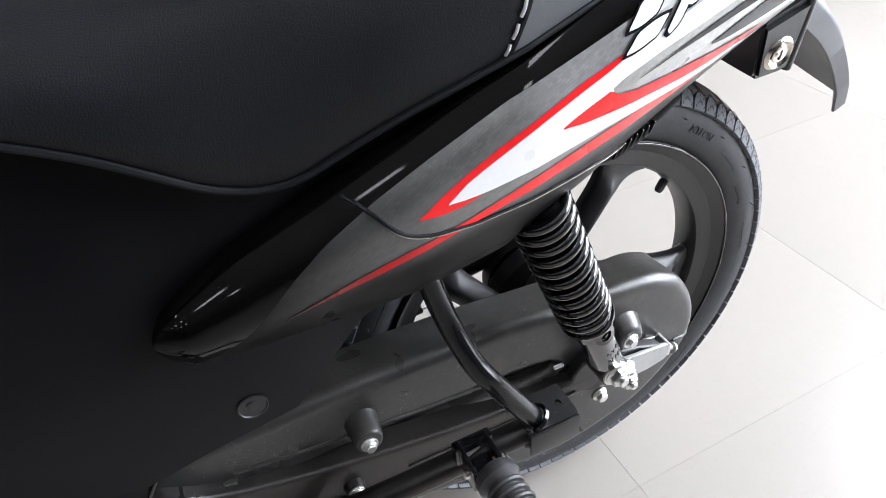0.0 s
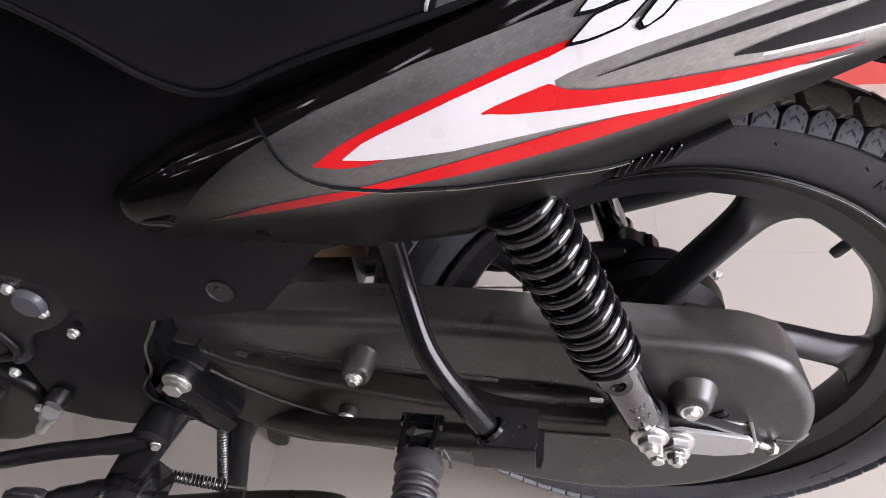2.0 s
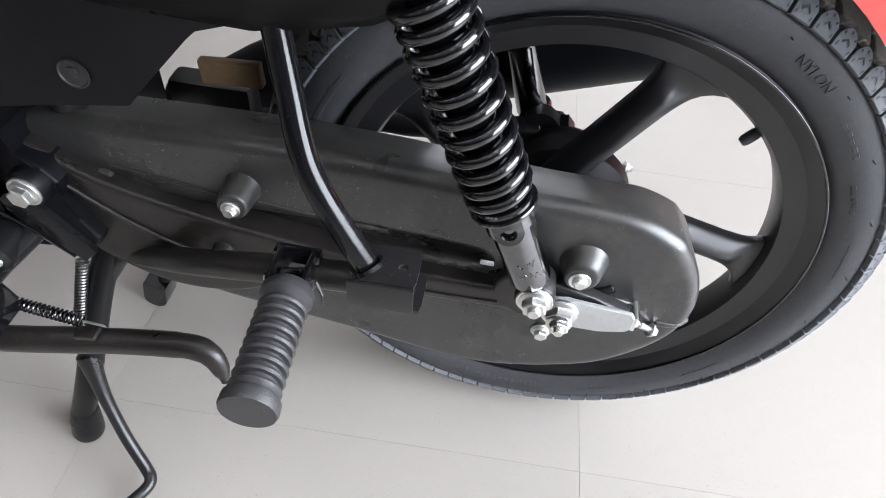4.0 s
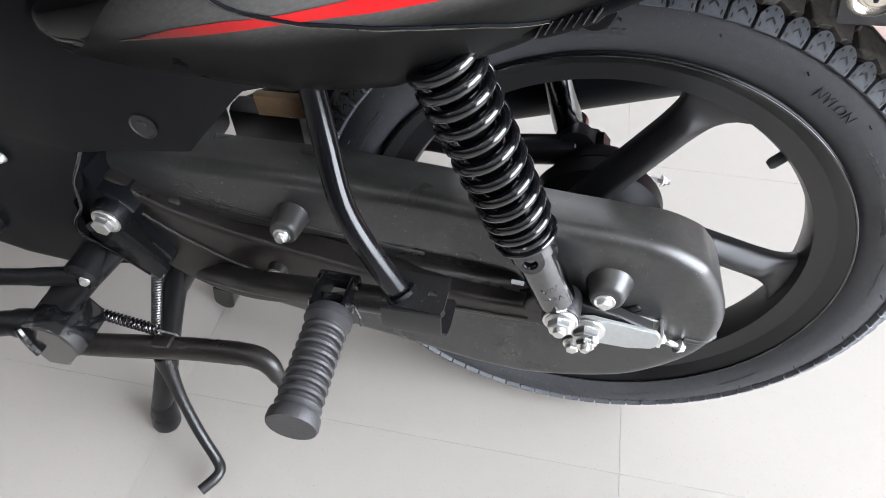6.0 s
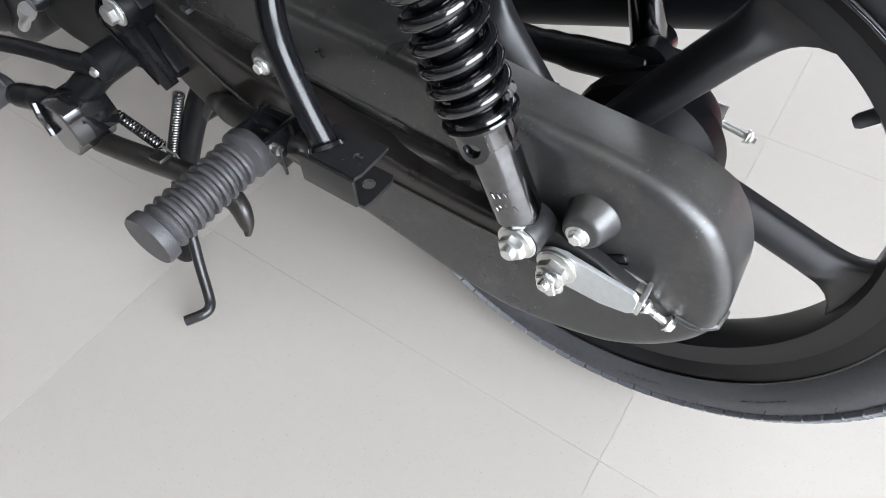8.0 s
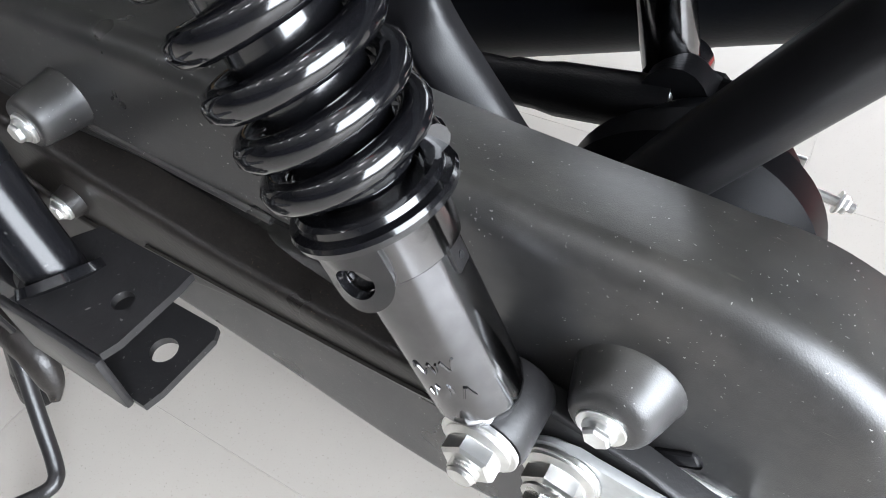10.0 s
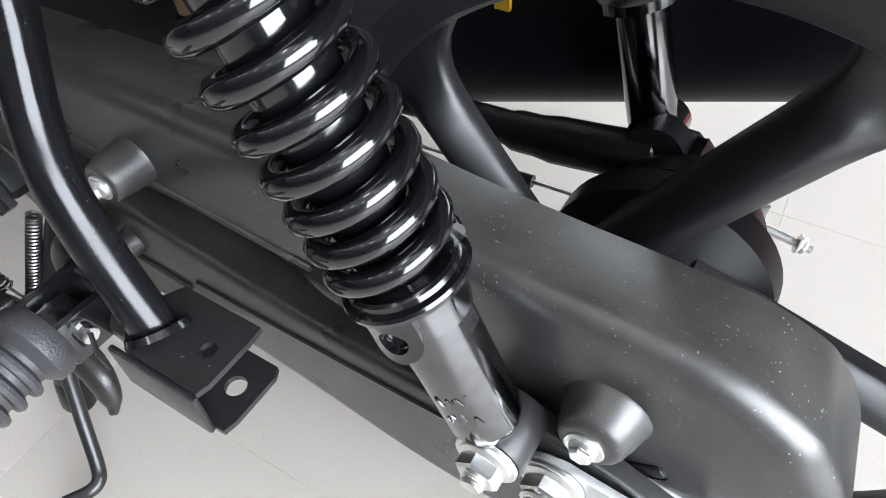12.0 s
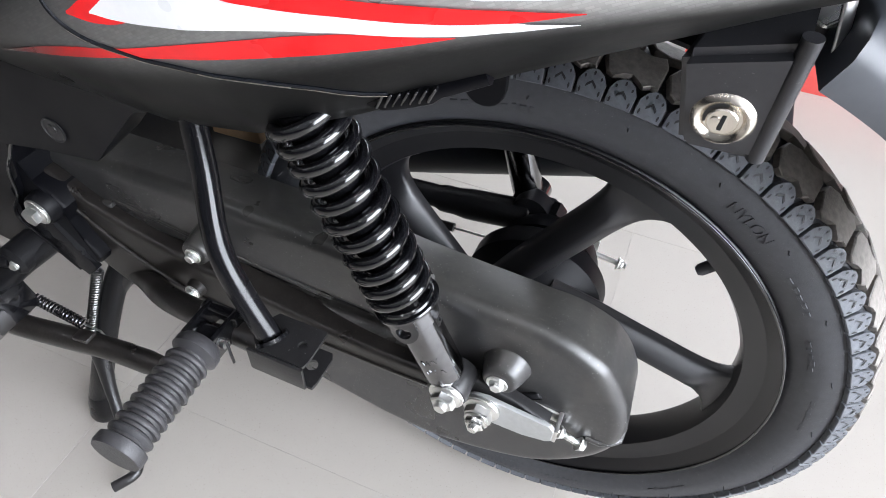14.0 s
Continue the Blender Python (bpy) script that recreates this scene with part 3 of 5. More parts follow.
def spoke_mesh():
    """Cast spoke along +x, set off from the hub's centre: its outer face rises to a soft ridge that runs out before the rim."""
    bm = bmesh.new()
    rows = []
    for x, w, t, k in ((0.008, 0.014, 0.009, 1.0), (0.05, 0.0165, 0.0085, 1.0), (0.10, 0.0165, 0.008, 1.0), (0.148, 0.0165, 0.008, 1.0), (0.160, 0.0172, 0.008, 0.9),
                       (0.168, 0.0182, 0.008, 0.45), (0.174, 0.0198, 0.008, 0.1), (0.181, 0.0232, 0.008, 0.0), (0.188, 0.0295, 0.008, 0.0), (0.1955, 0.042, 0.008, 0.0)):
        f = -t
        up = 0.0105 * k
        prof = [(-w, 0.0), (-w, f + 0.0045), (-w + 0.0012, f + 0.0022), (-w + 0.0035, f + 0.0008 - up * 0.2), (-w * 0.42, f - up * 0.62), (-w * 0.14, f - up * 0.96), (0.0, f - up), (w * 0.14, f - up * 0.96), (w * 0.42, f - up * 0.62),
                (w - 0.0035, f + 0.0008 - up * 0.2), (w - 0.0012, f + 0.0022), (w, f + 0.0045), (w, 0.0), (w, t - 0.004), (w - 0.004, t), (-w + 0.004, t), (-w, t - 0.004)]
        rows.append([bm.verts.new((x, y - 0.002, z + 0.040)) for z, y in prof])
    n = len(rows[0])
    for a, b in zip(rows, rows[1:]):
        for i in range(n):
            bm.faces.new((a[i], a[(i + 1) % n], b[(i + 1) % n], b[i]))
    bm.faces.new(rows[0][::-1])
    bm.faces.new(rows[-1])
    return bm


sp = part("spoke", spoke_mesh(), RIM, RIMOB, "", 40)
sp.matrix_basis = Matrix.Translation(HUB) @ Matrix.Rotation(radians(-57.0), 4, "Y")
for k in range(1, 5):
    shared("spoke", sp.data, RIMOB, Matrix.Translation(HUB) @ Matrix.Rotation(radians(-57.0 - 72 * k), 4, "Y"))
part("hub", turned((0, -0.07, ZC), (0, 1, 0), [(0, 0.03), (0.02, 0.036), (0.045, 0.044), (0.07, 0.052), (0.086, 0.066), (0.09, 0.0695), (0.111, 0.0695), (0.114, 0.067), (0.117, 0.053), (0.128, 0.051), (0.132, 0.048)], 48), BODY, RIMOB, "black wheel hub")
bm = tube([V(0.152, 0.004, 0.307 + 0.142), V(0.146, 0.0, 0.307 + 0.137), V(0.1405, -0.003, 0.307 + 0.1325)], 0.0028, 10)
part("tyre_valve", bm, BRASS, RIMOB, "brass tyre valve")
part("valve_cap", turned((0.1415, -0.0025, 0.307 + 0.1335), (-0.7, -0.25, -0.62), [(0, 0.0045), (0.003, 0.0052), (0.013, 0.005), (0.016, 0.0035)], 12), RUBBER, RIMOB, "black valve cap")

# brake drum and far side
DRUM = part("brake_plate", turned((0, 0.062, ZC), (0, 1, 0), [(0, 0.054), (0.012, 0.054), (0.022, 0.05), (0.03, 0.036), (0.04, 0.024)], 48), BODY, BIKE, "round rear brake plate")
part("axle_collar", turned((0.004, 0.085, ZC), (0, 1, 0), [(0, 0.026), (0.012, 0.027), (0.014, 0.022), (0.02, 0.022)], 32), DUSTY, DRUM)
bm = tube(spline([(-0.34, 0.09, 0.305), (-0.17, 0.09, 0.324), (-0.11, 0.090, 0.328), (-0.03, 0.092, 0.338)], 6), [0.010] * 6 + [0.0125] * 4 + [0.015] * 3 + [0.017] * 6, 14)
part("torque_arm", bm, ENGINE, BIKE, "black torque arm of the rear brake")
bm = plate(arc(-0.030, 0.347, 0.019, 40, 300, 12) + [(-0.007, 0.331), (0.006, 0.348), (-0.002, 0.357), (-0.010, 0.352)], 0.086, 0.108, 0.004)
ARM = part("brake_lever", bm, ENGINE, BIKE, "black rear brake lever")
hexbolt("bolt", (-0.035, 0.086, 0.347), OUT, 0.0045, 0.004, ARM)
part("brake_rod", tube([(-0.5, 0.12, 0.235), (-0.09, 0.118, 0.258), (0.01, 0.115, 0.27)], 0.0016, 8), ZINC, BIKE, "thin brake rod")
part("brake_rod_sleeve", tube([(-0.145, 0.118, 0.255), (-0.1235, 0.118, 0.2565)], 0.0055, 14), FRAME, BIKE, "black rod sleeve")
bm = bmesh.new()
add_turned(bm, (0.03, 0.1, 0.309), (1, 0.02, -0.16), [(0, 0.003), (0.05, 0.003)], 10)
add_hex(bm, (0.07, 0.101, 0.3025), (1, 0.02, -0.16), 0.0055, 0.006)
FARADJ = part("chain_adjuster", bm, ZINC, BIKE, "zinc plated adjuster bolt", 25)
part("adjuster_plate", box((0.022, 0.103, 0.31), (0.05, 0.004, 0.026), None, 0.001), ZINC, FARADJ)
RD = part("right_damper", turned((-0.038, 0.115, 0.343), (-0.3, 0.0, 0.95), [(0, 0.012), (0.008, 0.0165), (0.088, 0.0165), (0.09, 0.024), (0.096, 0.024)], 28), STEEL, BIKE, "dark steel right-hand damper", 30)
part("coil_spring", coil((-0.068, 0.115, 0.44), (-0.127, 0.115, 0.63), 0.0205, 0.0042, 11, 8, 22), SPRING, RD, "gloss black coil spring")
part("lower_eye", turned((-0.036, 0.100, 0.345), (0, 1, 0), [(0, 0.014), (0.002, 0.0175), (0.03, 0.0175), (0.032, 0.014)], 24), GLOSS, RD)
part("exhaust_muffler", turned((-0.5, 0.195, 0.235), (1, 0, 0.34), [(0, 0.02), (0.08, 0.034), (0.13, 0.047), (0.2, 0.06), (0.24, 0.062), (0.66, 0.062), (0.70, 0.052), (0.715, 0.02)], 48), FARBLACK, BIKE, "black exhaust muffler")
part("warning_label", box((-0.165, 0.1345, 0.396), (0.012, 0.004, 0.014), None, 0.0004), YELLOW, BIKE, "small yellow label on the muffler")

# ---- chain case ----
def closed_spline(pts, step=0.006):
    """Closed outline of (x, z), rounded through its corners and evenly spaced."""
    P = [Vector(p) for p in pts]
    n = len(P)
    dense = []
    for i in range(n):
        a, b, c, d = P[i - 1], P[i], P[(i + 1) % n], P[(i + 2) % n]
        for k in range(6):
            t = k / 6
            dense.append(0.5 * ((2 * b) + (c - a) * t + (2 * a - 5 * b + 4 * c - d) * t * t + (3 * b - a - 3 * c + d) * t ** 3))
    lens = [0.0]
    for a, b in zip(dense, dense[1:] + dense[:1]):
        lens.append(lens[-1] + (b - a).length)
    m = int(lens[-1] / step)
    xs, zs = [p.x for p in dense + dense[:1]], [p.y for p in dense + dense[:1]]
    return [(interp(lens[-1] * i / m, lens, xs), interp(lens[-1] * i / m, lens, zs)) for i in range(m)]


def shell_plate(outline, y0, y1, r, seg=6, draft=0.0):
    """Moulded shell: outline of (x, z) from y0 to the face y1 with a rounded edge of radius r; draft narrows it towards y0."""
    bm = bmesh.new()
    n = len(outline)
    P = [Vector(p) for p in outline]
    area = sum(P[i].x * P[(i + 1) % n].y - P[(i + 1) % n].x * P[i].y for i in range(n))
    sgn = 1 if area > 0 else -1
    N = []
    for i in range(n):
        t = P[(i + 2) % n] - P[i - 2]
        N.append(Vector((-t.y, t.x)).normalized() * sgn)
    d = 1 if y1 > y0 else -1
    rows = [[(p + q * (draft(p.x) if callable(draft) else draft), y0) for p, q in zip(P, N)]]
    for k in range(seg + 1):
        a = math.pi / 2 * k / seg
        rows.append([(p + q * r * (1 - math.cos(a)), y1 - d * r * (1 - math.sin(a))) for p, q in zip(P, N)])
    rows.append([(p + q * (r + 0.004), y1 + d * 0.0001) for p, q in zip(P, N)])
    rings = [[bm.verts.new((p.x, y, p.y)) for p, y in row] for row in rows]
    for a, b in zip(rings, rings[1:]):
        for i in range(n):
            bm.faces.new((a[i], a[(i + 1) % n], b[(i + 1) % n], b[i]))
    bm.faces.new(rings[-1])
    bm.faces.new(rings[0])
    return bm


CO = [(r * math.cos(radians(a)), ZC + r * math.sin(radians(a))) for a, r in ((-66, 0.107), (-58, 0.107), (-50, 0.107), (-42, 0.1075), (-34, 0.109), (-26, 0.1115), (-18, 0.1145), (-10, 0.1175), (-2, 0.120), (6, 0.1215), (14, 0.122), (22, 0.122), (30, 0.122), (38, 0.122), (46, 0.122))]
CO += [(0.055, 0.410), (0.02, 0.416), (-0.03, 0.4185), (-0.08, 0.422), (-0.15, 0.4285), (-0.25, 0.432), (-0.36, 0.430), (-0.42, 0.428), (-0.456, 0.420), (-0.476, 0.402), (-0.482, 0.380), (-0.470, 0.361), (-0.44, 0.357), (-0.38, 0.3555), (-0.30, 0.3545), (-0.22, 0.3555), (-0.16, 0.356), (-0.11, 0.3535), (-0.075, 0.349), (-0.066, 0.344), (-0.066, 0.338), (-0.075, 0.334), (-0.11, 0.333), (-0.18, 0.333), (-0.28, 0.333), (-0.38, 0.334), (-0.44, 0.336), (-0.474, 0.332), (-0.452, 0.307), (-0.415, 0.272), (-0.37, 0.248), (-0.31, 0.229), (-0.24, 0.216), (-0.18, 0.205), (-0.14, 0.196), (-0.106, 0.189), (-0.07, 0.185), (-0.043, 0.185), (-0.01, 0.191), (0.02, 0.200)]
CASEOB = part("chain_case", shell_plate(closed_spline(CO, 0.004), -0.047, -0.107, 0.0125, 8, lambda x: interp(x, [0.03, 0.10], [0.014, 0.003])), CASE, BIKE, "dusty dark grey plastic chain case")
part("case_back", plate([(-0.47, 0.30), (-0.03, 0.30), (-0.03, 0.39), (-0.47, 0.40)], -0.05, -0.088, 0.0), CASE, CASEOB)
part("case_seam", tube([surf for surf in (V(0.092, -0.1068, 0.299), V(0.104, -0.1066, 0.2985), V(0.1125, -0.1035, 0.298), V(0.1195, -0.097, 0.2975), V(0.121, -0.08, 0.297))], 0.003, 8), CASE, CASEOB)


def boss(x, z, r, y0, y1, lean, parent, taper=1.0):
    """Tapered boss with a rounded rim, drawn out along lean (degrees)."""
    bm = bmesh.new()
    c, s = math.cos(radians(lean)), math.sin(radians(lean))
    rows = []
    h = y1 - y0
    for d, k in ((-0.12, 1.95), (0.0, 1.78), (0.06, 1.66), (0.14, 1.58), (0.5, 1.42), (0.82, 1.24), (0.93, 1.14), (0.99, 1.0), (1.0, 0.9), (0.985, 0.5), (0.985, 0.02)):
        ring = []
        k = 1.0 + (k - 1.0) * taper if k > 1 else k
        y = y0 + h * d
        for i in range(32):
            a = 2 * math.pi * i / 32
            u, v = r * k * math.cos(a) + r * 0.45 * (k - 0.9), r * k * math.sin(a)
            ring.append(bm.verts.new((x + u * c - v * s, y, z + u * s + v * c)))
        rows.append(ring)
    for a, b in zip(rows, rows[1:]):
        for i in range(32):
            bm.faces.new((a[i], a[(i + 1) % 32], b[(i + 1) % 32], b[i]))
    bm.faces.new(rows[-1])
    return part("boss", bm, CASE, parent, "", 50)


boss(0.0124, 0.3580, 0.0124, -0.1055, -0.1245, 62, CASEOB)
hexbolt("bolt", (0.012, -0.1235, 0.357), OUT, 0.0053, 0.005, CASEOB, washer=0.0092)
boss(-0.2730, 0.3838, 0.0118, -0.1055, -0.1310, 62, CASEOB, 0.5)
hexbolt("bolt", (-0.2735, -0.1305, 0.3828), OUT, 0.005, 0.005, CASEOB, washer=0.0080)
part("clip", box((-0.064, -0.1085, 0.3435), (0.012, 0.004, 0.0035), Matrix.Rotation(radians(4), 3, "Y"), 0.0008, 1), WHITE, CASEOB, "small white plastic clip")
part("case_slot", box((0.039, -0.1068, 0.331), (0.018, 0.004, 0.009), Matrix.Rotation(radians(-35), 3, "Y"), 0.0035, 3), RIM, CASEOB)

part("case_tab", shell_plate(closed_spline([(-0.434, 0.377), (-0.41, 0.3805), (-0.385, 0.3815), (-0.389, 0.368), (-0.393, 0.355), (-0.418, 0.350), (-0.443, 0.346), (-0.439, 0.362)], 0.004), -0.10, -0.1125, 0.0025, 3), CASE, CASEOB, "raised moulded tab")
part("case_rib", tube(spline([(-0.385, -0.1065, 0.386), (-0.34, -0.1068, 0.381), (-0.29, -0.1068, 0.374), (-0.23, -0.1068, 0.368), (-0.15, -0.1068, 0.361)], 6), 0.0022, 8), CASE, CASEOB, "fine moulded rib")

# ---- swingarm ----
SWING = part("swingarm", shell_plate(closed_spline([(-0.445, 0.41), (-0.40, 0.384), (-0.34, 0.3645), (-0.27, 0.349), (-0.18, 0.334), (-0.10, 0.3275), (-0.05, 0.328), (-0.022, 0.328), (-0.018, 0.315), (-0.022, 0.302), (-0.06, 0.2995), (-0.12, 0.2985), (-0.18, 0.298), (-0.235, 0.286), (-0.29, 0.262), (-0.34, 0.256), (-0.385, 0.268), (-0.43, 0.30), (-0.455, 0.345), (-0.46, 0.39)]), -0.095, -0.1215, 0.0055, 4), DUSTY, BIKE, "dusty black steel swingarm")
part("gusset_edge", tube(spline([(-0.43, -0.122, 0.378), (-0.385, -0.1225, 0.345), (-0.345, -0.1225, 0.322), (-0.30, -0.1225, 0.306), (-0.25, -0.1222, 0.30)], 6), 0.0022, 8), DUSTY, SWING, "welded gusset edge")
part("arm_crease", tube(spline([(-0.24, -0.1222, 0.311), (-0.16, -0.1222, 0.3095), (-0.08, -0.1222, 0.309), (-0.05, -0.1222, 0.31)], 6), 0.0014, 6), DUSTY, SWING)
part("axle_plate", plate(arc(-0.03, 0.325, 0.026, 90, 270, 8) + [(0.055, 0.296), (0.06, 0.322), (0.03, 0.334)], -0.11, -0.1215, 0.003), FRAME, SWING, "black forged axle plate")
hexbolt("axle_nut", (0.003, -0.128, 0.318), OUT, 0.0125, 0.010, SWING, washer=0.0165)
hexbolt("axle_end_nut", (0.003, -0.140, 0.317), OUT, 0.0088, 0.007, SWING, tip=0.003)
bm = plate(arc(0.002, 0.3185, 0.0155, 70, 250, 10) + [(0.012, 0.2985), (0.041, 0.2985), (0.062, 0.3035), (0.0665, 0.308), (0.0665, 0.323), (0.062, 0.3285), (0.035, 0.3305), (0.013, 0.334)], -0.1232, -0.1275, 0.001, 1, True)
part("chain_adjuster", bm, ZINC_DULL, SWING, "zinc plated chain adjuster", 30)
bm = bmesh.new()
add_box(bm, (0.0675, -0.1165, 0.3155), (0.0035, 0.0215, 0.017), None, 0.001)
add_box(bm, (0.050, -0.1075, 0.3165), (0.037, 0.0032, 0.013), Matrix.Rotation(radians(8), 3, "Y"), 0.001)
part("adjuster_loop", bm, ZINC, SWING, "folded end of the chain adjuster")
bm = bmesh.new()
prof = []
for i in range(32):
    prof += [(i * 0.0011, 0.0031), (i * 0.0011 + 0.0005, 0.0026)]
add_turned(bm, (0.048, -0.1165, 0.3155), (0.88, 0.1, -0.47), prof, 12)
add_turned(bm, (0.078, -0.1131, 0.2995), (0.88, 0.1, -0.47), [(0, 0.003), (0.012, 0.003)], 12)
add_hex(bm, (0.0692, -0.1142, 0.3042), (0.88, 0.1, -0.47), 0.0052, 0.005)
add_hex(bm, (0.0875, -0.1120, 0.2945), (0.88, 0.1, -0.47), 0.0055, 0.0065)
part("adjuster_bolt", bm, ZINC, SWING, "zinc plated hexagon bolt", 25)
hexbolt("bolt", (-0.294, -0.1290, 0.320), OUT, 0.005, 0.004, SWING, washer=0.0078)
hexbolt("bolt", (-0.004, -0.1075, 0.262), OUT, 0.0065, 0.007, SWING, washer=0.0095)

part("bolt_boss", turned((-0.294, -0.12, 0.320), OUT, [(0, 0.0105), (0.006, 0.0092), (0.0092, 0.0088)], 24), DUSTY, SWING)

# ---- left shock absorber ----
S0, S1 = V(-0.0225, -0.135, 0.350), V(-0.135, -0.146, 0.622)
AX = (S1 - S0).normalized()
LEN = (S1 - S0).length
bm = turned(S0 + AX * 0.008, AX, [(0.003, 0.013), (0.008, 0.0155), (0.012, 0.0166), (0.100, 0.0166), (0.101, 0.014)], 40)
DAMPER = part("shock_absorber", bm, STEEL, BIKE, "polished dark steel damper body", 40)
bm = turned(S0 + V(0, 0.017, 0), OUT, [(0, 0.010), (0, 0.0155), (0.002, 0.0165), (0.026, 0.0165), (0.028, 0.0155), (0.028, 0.010)], 28)
part("lower_eye", bm, FRAME, DAMPER, "black lower mounting eye")
hexbolt("lower_nut", S0 + V(0.0, -0.0115, 0.0), OUT, 0.0105, 0.009, DAMPER, washer=0.0150, tip=0.0035, label="zinc plated nut on the threaded bolt")
E1 = V(0.30, -0.95, 0.0)
E1 = (E1 - AX * E1.dot(AX)).normalized()
E2 = AX.cross(E1)


def round_damper(ang, d, r):
    """Point on a cylinder round the damper's axis; the angle is counted from its outer side."""
    return S0 + AX * d + r * (math.cos(ang) * E1 + math.sin(ang) * E2)


part("spring_seat", turned(S0 + AX * 0.098, AX, [(0, 0.0178), (0.0004, 0.0225), (0.0015, 0.0248), (0.0035, 0.0252), (0.0048, 0.0246), (0.0056, 0.0222), (0.0075, 0.0218), (0.0085, 0.0205), (0.0085, 0.013)], 48), GLOSS, DAMPER, "gloss black spring seat ring", 30)
# stepped sleeve: its lower edge climbs in notches round the damper
bm = bmesh.new()
rings = []
for i in range(73):
    ang = 2 * math.pi * i / 72
    turn = (ang + 2.2) % (2 * math.pi) / (2 * math.pi) * 3
    step = int(turn)
    low = 0.0785 + 0.0045 * step + 0.0045 * max(0.0, (turn - step - 0.86) / 0.14)
    rings.append([bm.verts.new(round_damper(ang, d, r)) for d, r in ((low, 0.0166), (low, 0.0184), (low + 0.0006, 0.0190), (0.0975, 0.0190), (0.0985, 0.0182), (0.0985, 0.0166))])
for p, q in zip(rings, rings[1:]):
    for j in range(5):
        bm.faces.new((p[j], p[j + 1], q[j + 1], q[j]))
bmesh.ops.remove_doubles(bm, verts=bm.verts, dist=1e-6)
part("preload_collar", bm, STEEL, DAMPER, "bright stepped preload collar", 30)
# lug: a curved plate that hangs from the collar, with a spanner hole
bm = bmesh.new()
layers = []
for r_ in (0.0192, 0.0222):
    outer, inner = [], []
    for i in range(40):
        a = 2 * math.pi * i / 40
        c, q = math.cos(a), math.sin(a)
        k = 0.0098 if q <= 0 else min(0.0098 / max(abs(c), 1e-6), 0.0105 / max(q, 1e-6))
        outer.append((k * c, k * q))
        inner.append((0.0052 * c, 0.0052 * q))
    layers.append([[bm.verts.new(round_damper(u / 0.019 - 0.16, 0.0885 + v, r_ + 0.10 * max(0.0, -v))) for u, v in ring] for ring in (outer, inner)])
for i in range(40):
    j = (i + 1) % 40
    (o0, i0), (o1, i1) = layers
    for f in ((o0[i], o0[j], i0[j], i0[i]), (o1[i], i1[i], i1[j], o1[j]), (o0[i], o1[i], o1[j], o0[j]), (i0[i], i0[j], i1[j], i1[i])):
        bm.faces.new(f)
part("collar_lug", bm, GLOSS, DAMPER, "collar lug with a round hole", 30)
bm = bmesh.new()
for k, (d, a0, a1) in enumerate(((0.047, 0.0, 0.25), (0.047, 0.33, 0.5), (0.047, 0.6, 0.85), (0.036, 0.05, 0.3), (0.036, 0.42, 0.55), (0.034, 0.68, 0.92))):
    u = V(-0.25, -0.97, 0)
    u = (u - AX * u.dot(AX)).normalized()
    w = AX.cross(u)
    pts = [S0 + AX * (d + 0.0025 * math.sin(6 * t + k)) + 0.0166 * (math.cos(ang) * u + math.sin(ang) * w) for t, ang in ((j / 5, 0.1 + a0 + (a1 - a0) * j / 5) for j in range(6))]
    add_tube(bm, pts, 0.0005, 5)
part("stamped_marks", bm, STEEL, DAMPER, "small raised stamped marks")
CLIP = V(0.98, 0.19, 0.0)
CLIP = (CLIP - AX * CLIP.dot(AX)).normalized()
Q = Matrix((AX.cross(CLIP), -CLIP, AX)).transposed()
part("collar_clip", box(S0 + AX * 0.082 + CLIP * 0.0166, (0.0075, 0.002, 0.017), Q, 0.0008), FRAME, DAMPER, "small dark collar clip with two dimples")
for d in (0.0775, 0.0865):
    part("dimple", turned(S0 + AX * d + CLIP * 0.0172, CLIP, [(0, 0.0016), (0.0006, 0.0013), (0.0006, 0.0001)], 12), GLOSS, DAMPER)
part("piston_cover", turned(S0 + AX * 0.075, AX, [(0, 0.0152), (0.19, 0.0152)], 28), GLOSS, DAMPER, "gloss black inner tube")
SPR0, SPR1 = S0 + AX * 0.1085, S0 + AX * (LEN - 0.028)
part("coil_spring", coil(SPR0, SPR1, 0.0214, 0.0045, 11.2, 10, 30, 0.12), SPRING, DAMPER, "gloss black coil spring", 60)
# ---- stay tube and footpeg hanger ----
part("stay_tube", tube(spline([(-0.222, -0.135, 0.63), (-0.212, -0.143, 0.57), (-0.203, -0.155, 0.525), (-0.192, -0.172, 0.489), (-0.180, -0.182, 0.467), (-0.163, -0.188, 0.439), (-0.147, -0.1915, 0.412)], 8), 0.0091, 18), STAY, BIKE, "gloss black bent stay tube")
HANG = part("footpeg_hanger", tube(spline([(-0.41, -0.102, 0.272), (-0.355, -0.126, 0.300), (-0.30, -0.154, 0.338), (-0.25, -0.170, 0.363), (-0.20, -0.181, 0.382), (-0.152, -0.187, 0.392)], 6), 0.0115, 16), DUSTY, BIKE, "dusty black footpeg hanger tube")


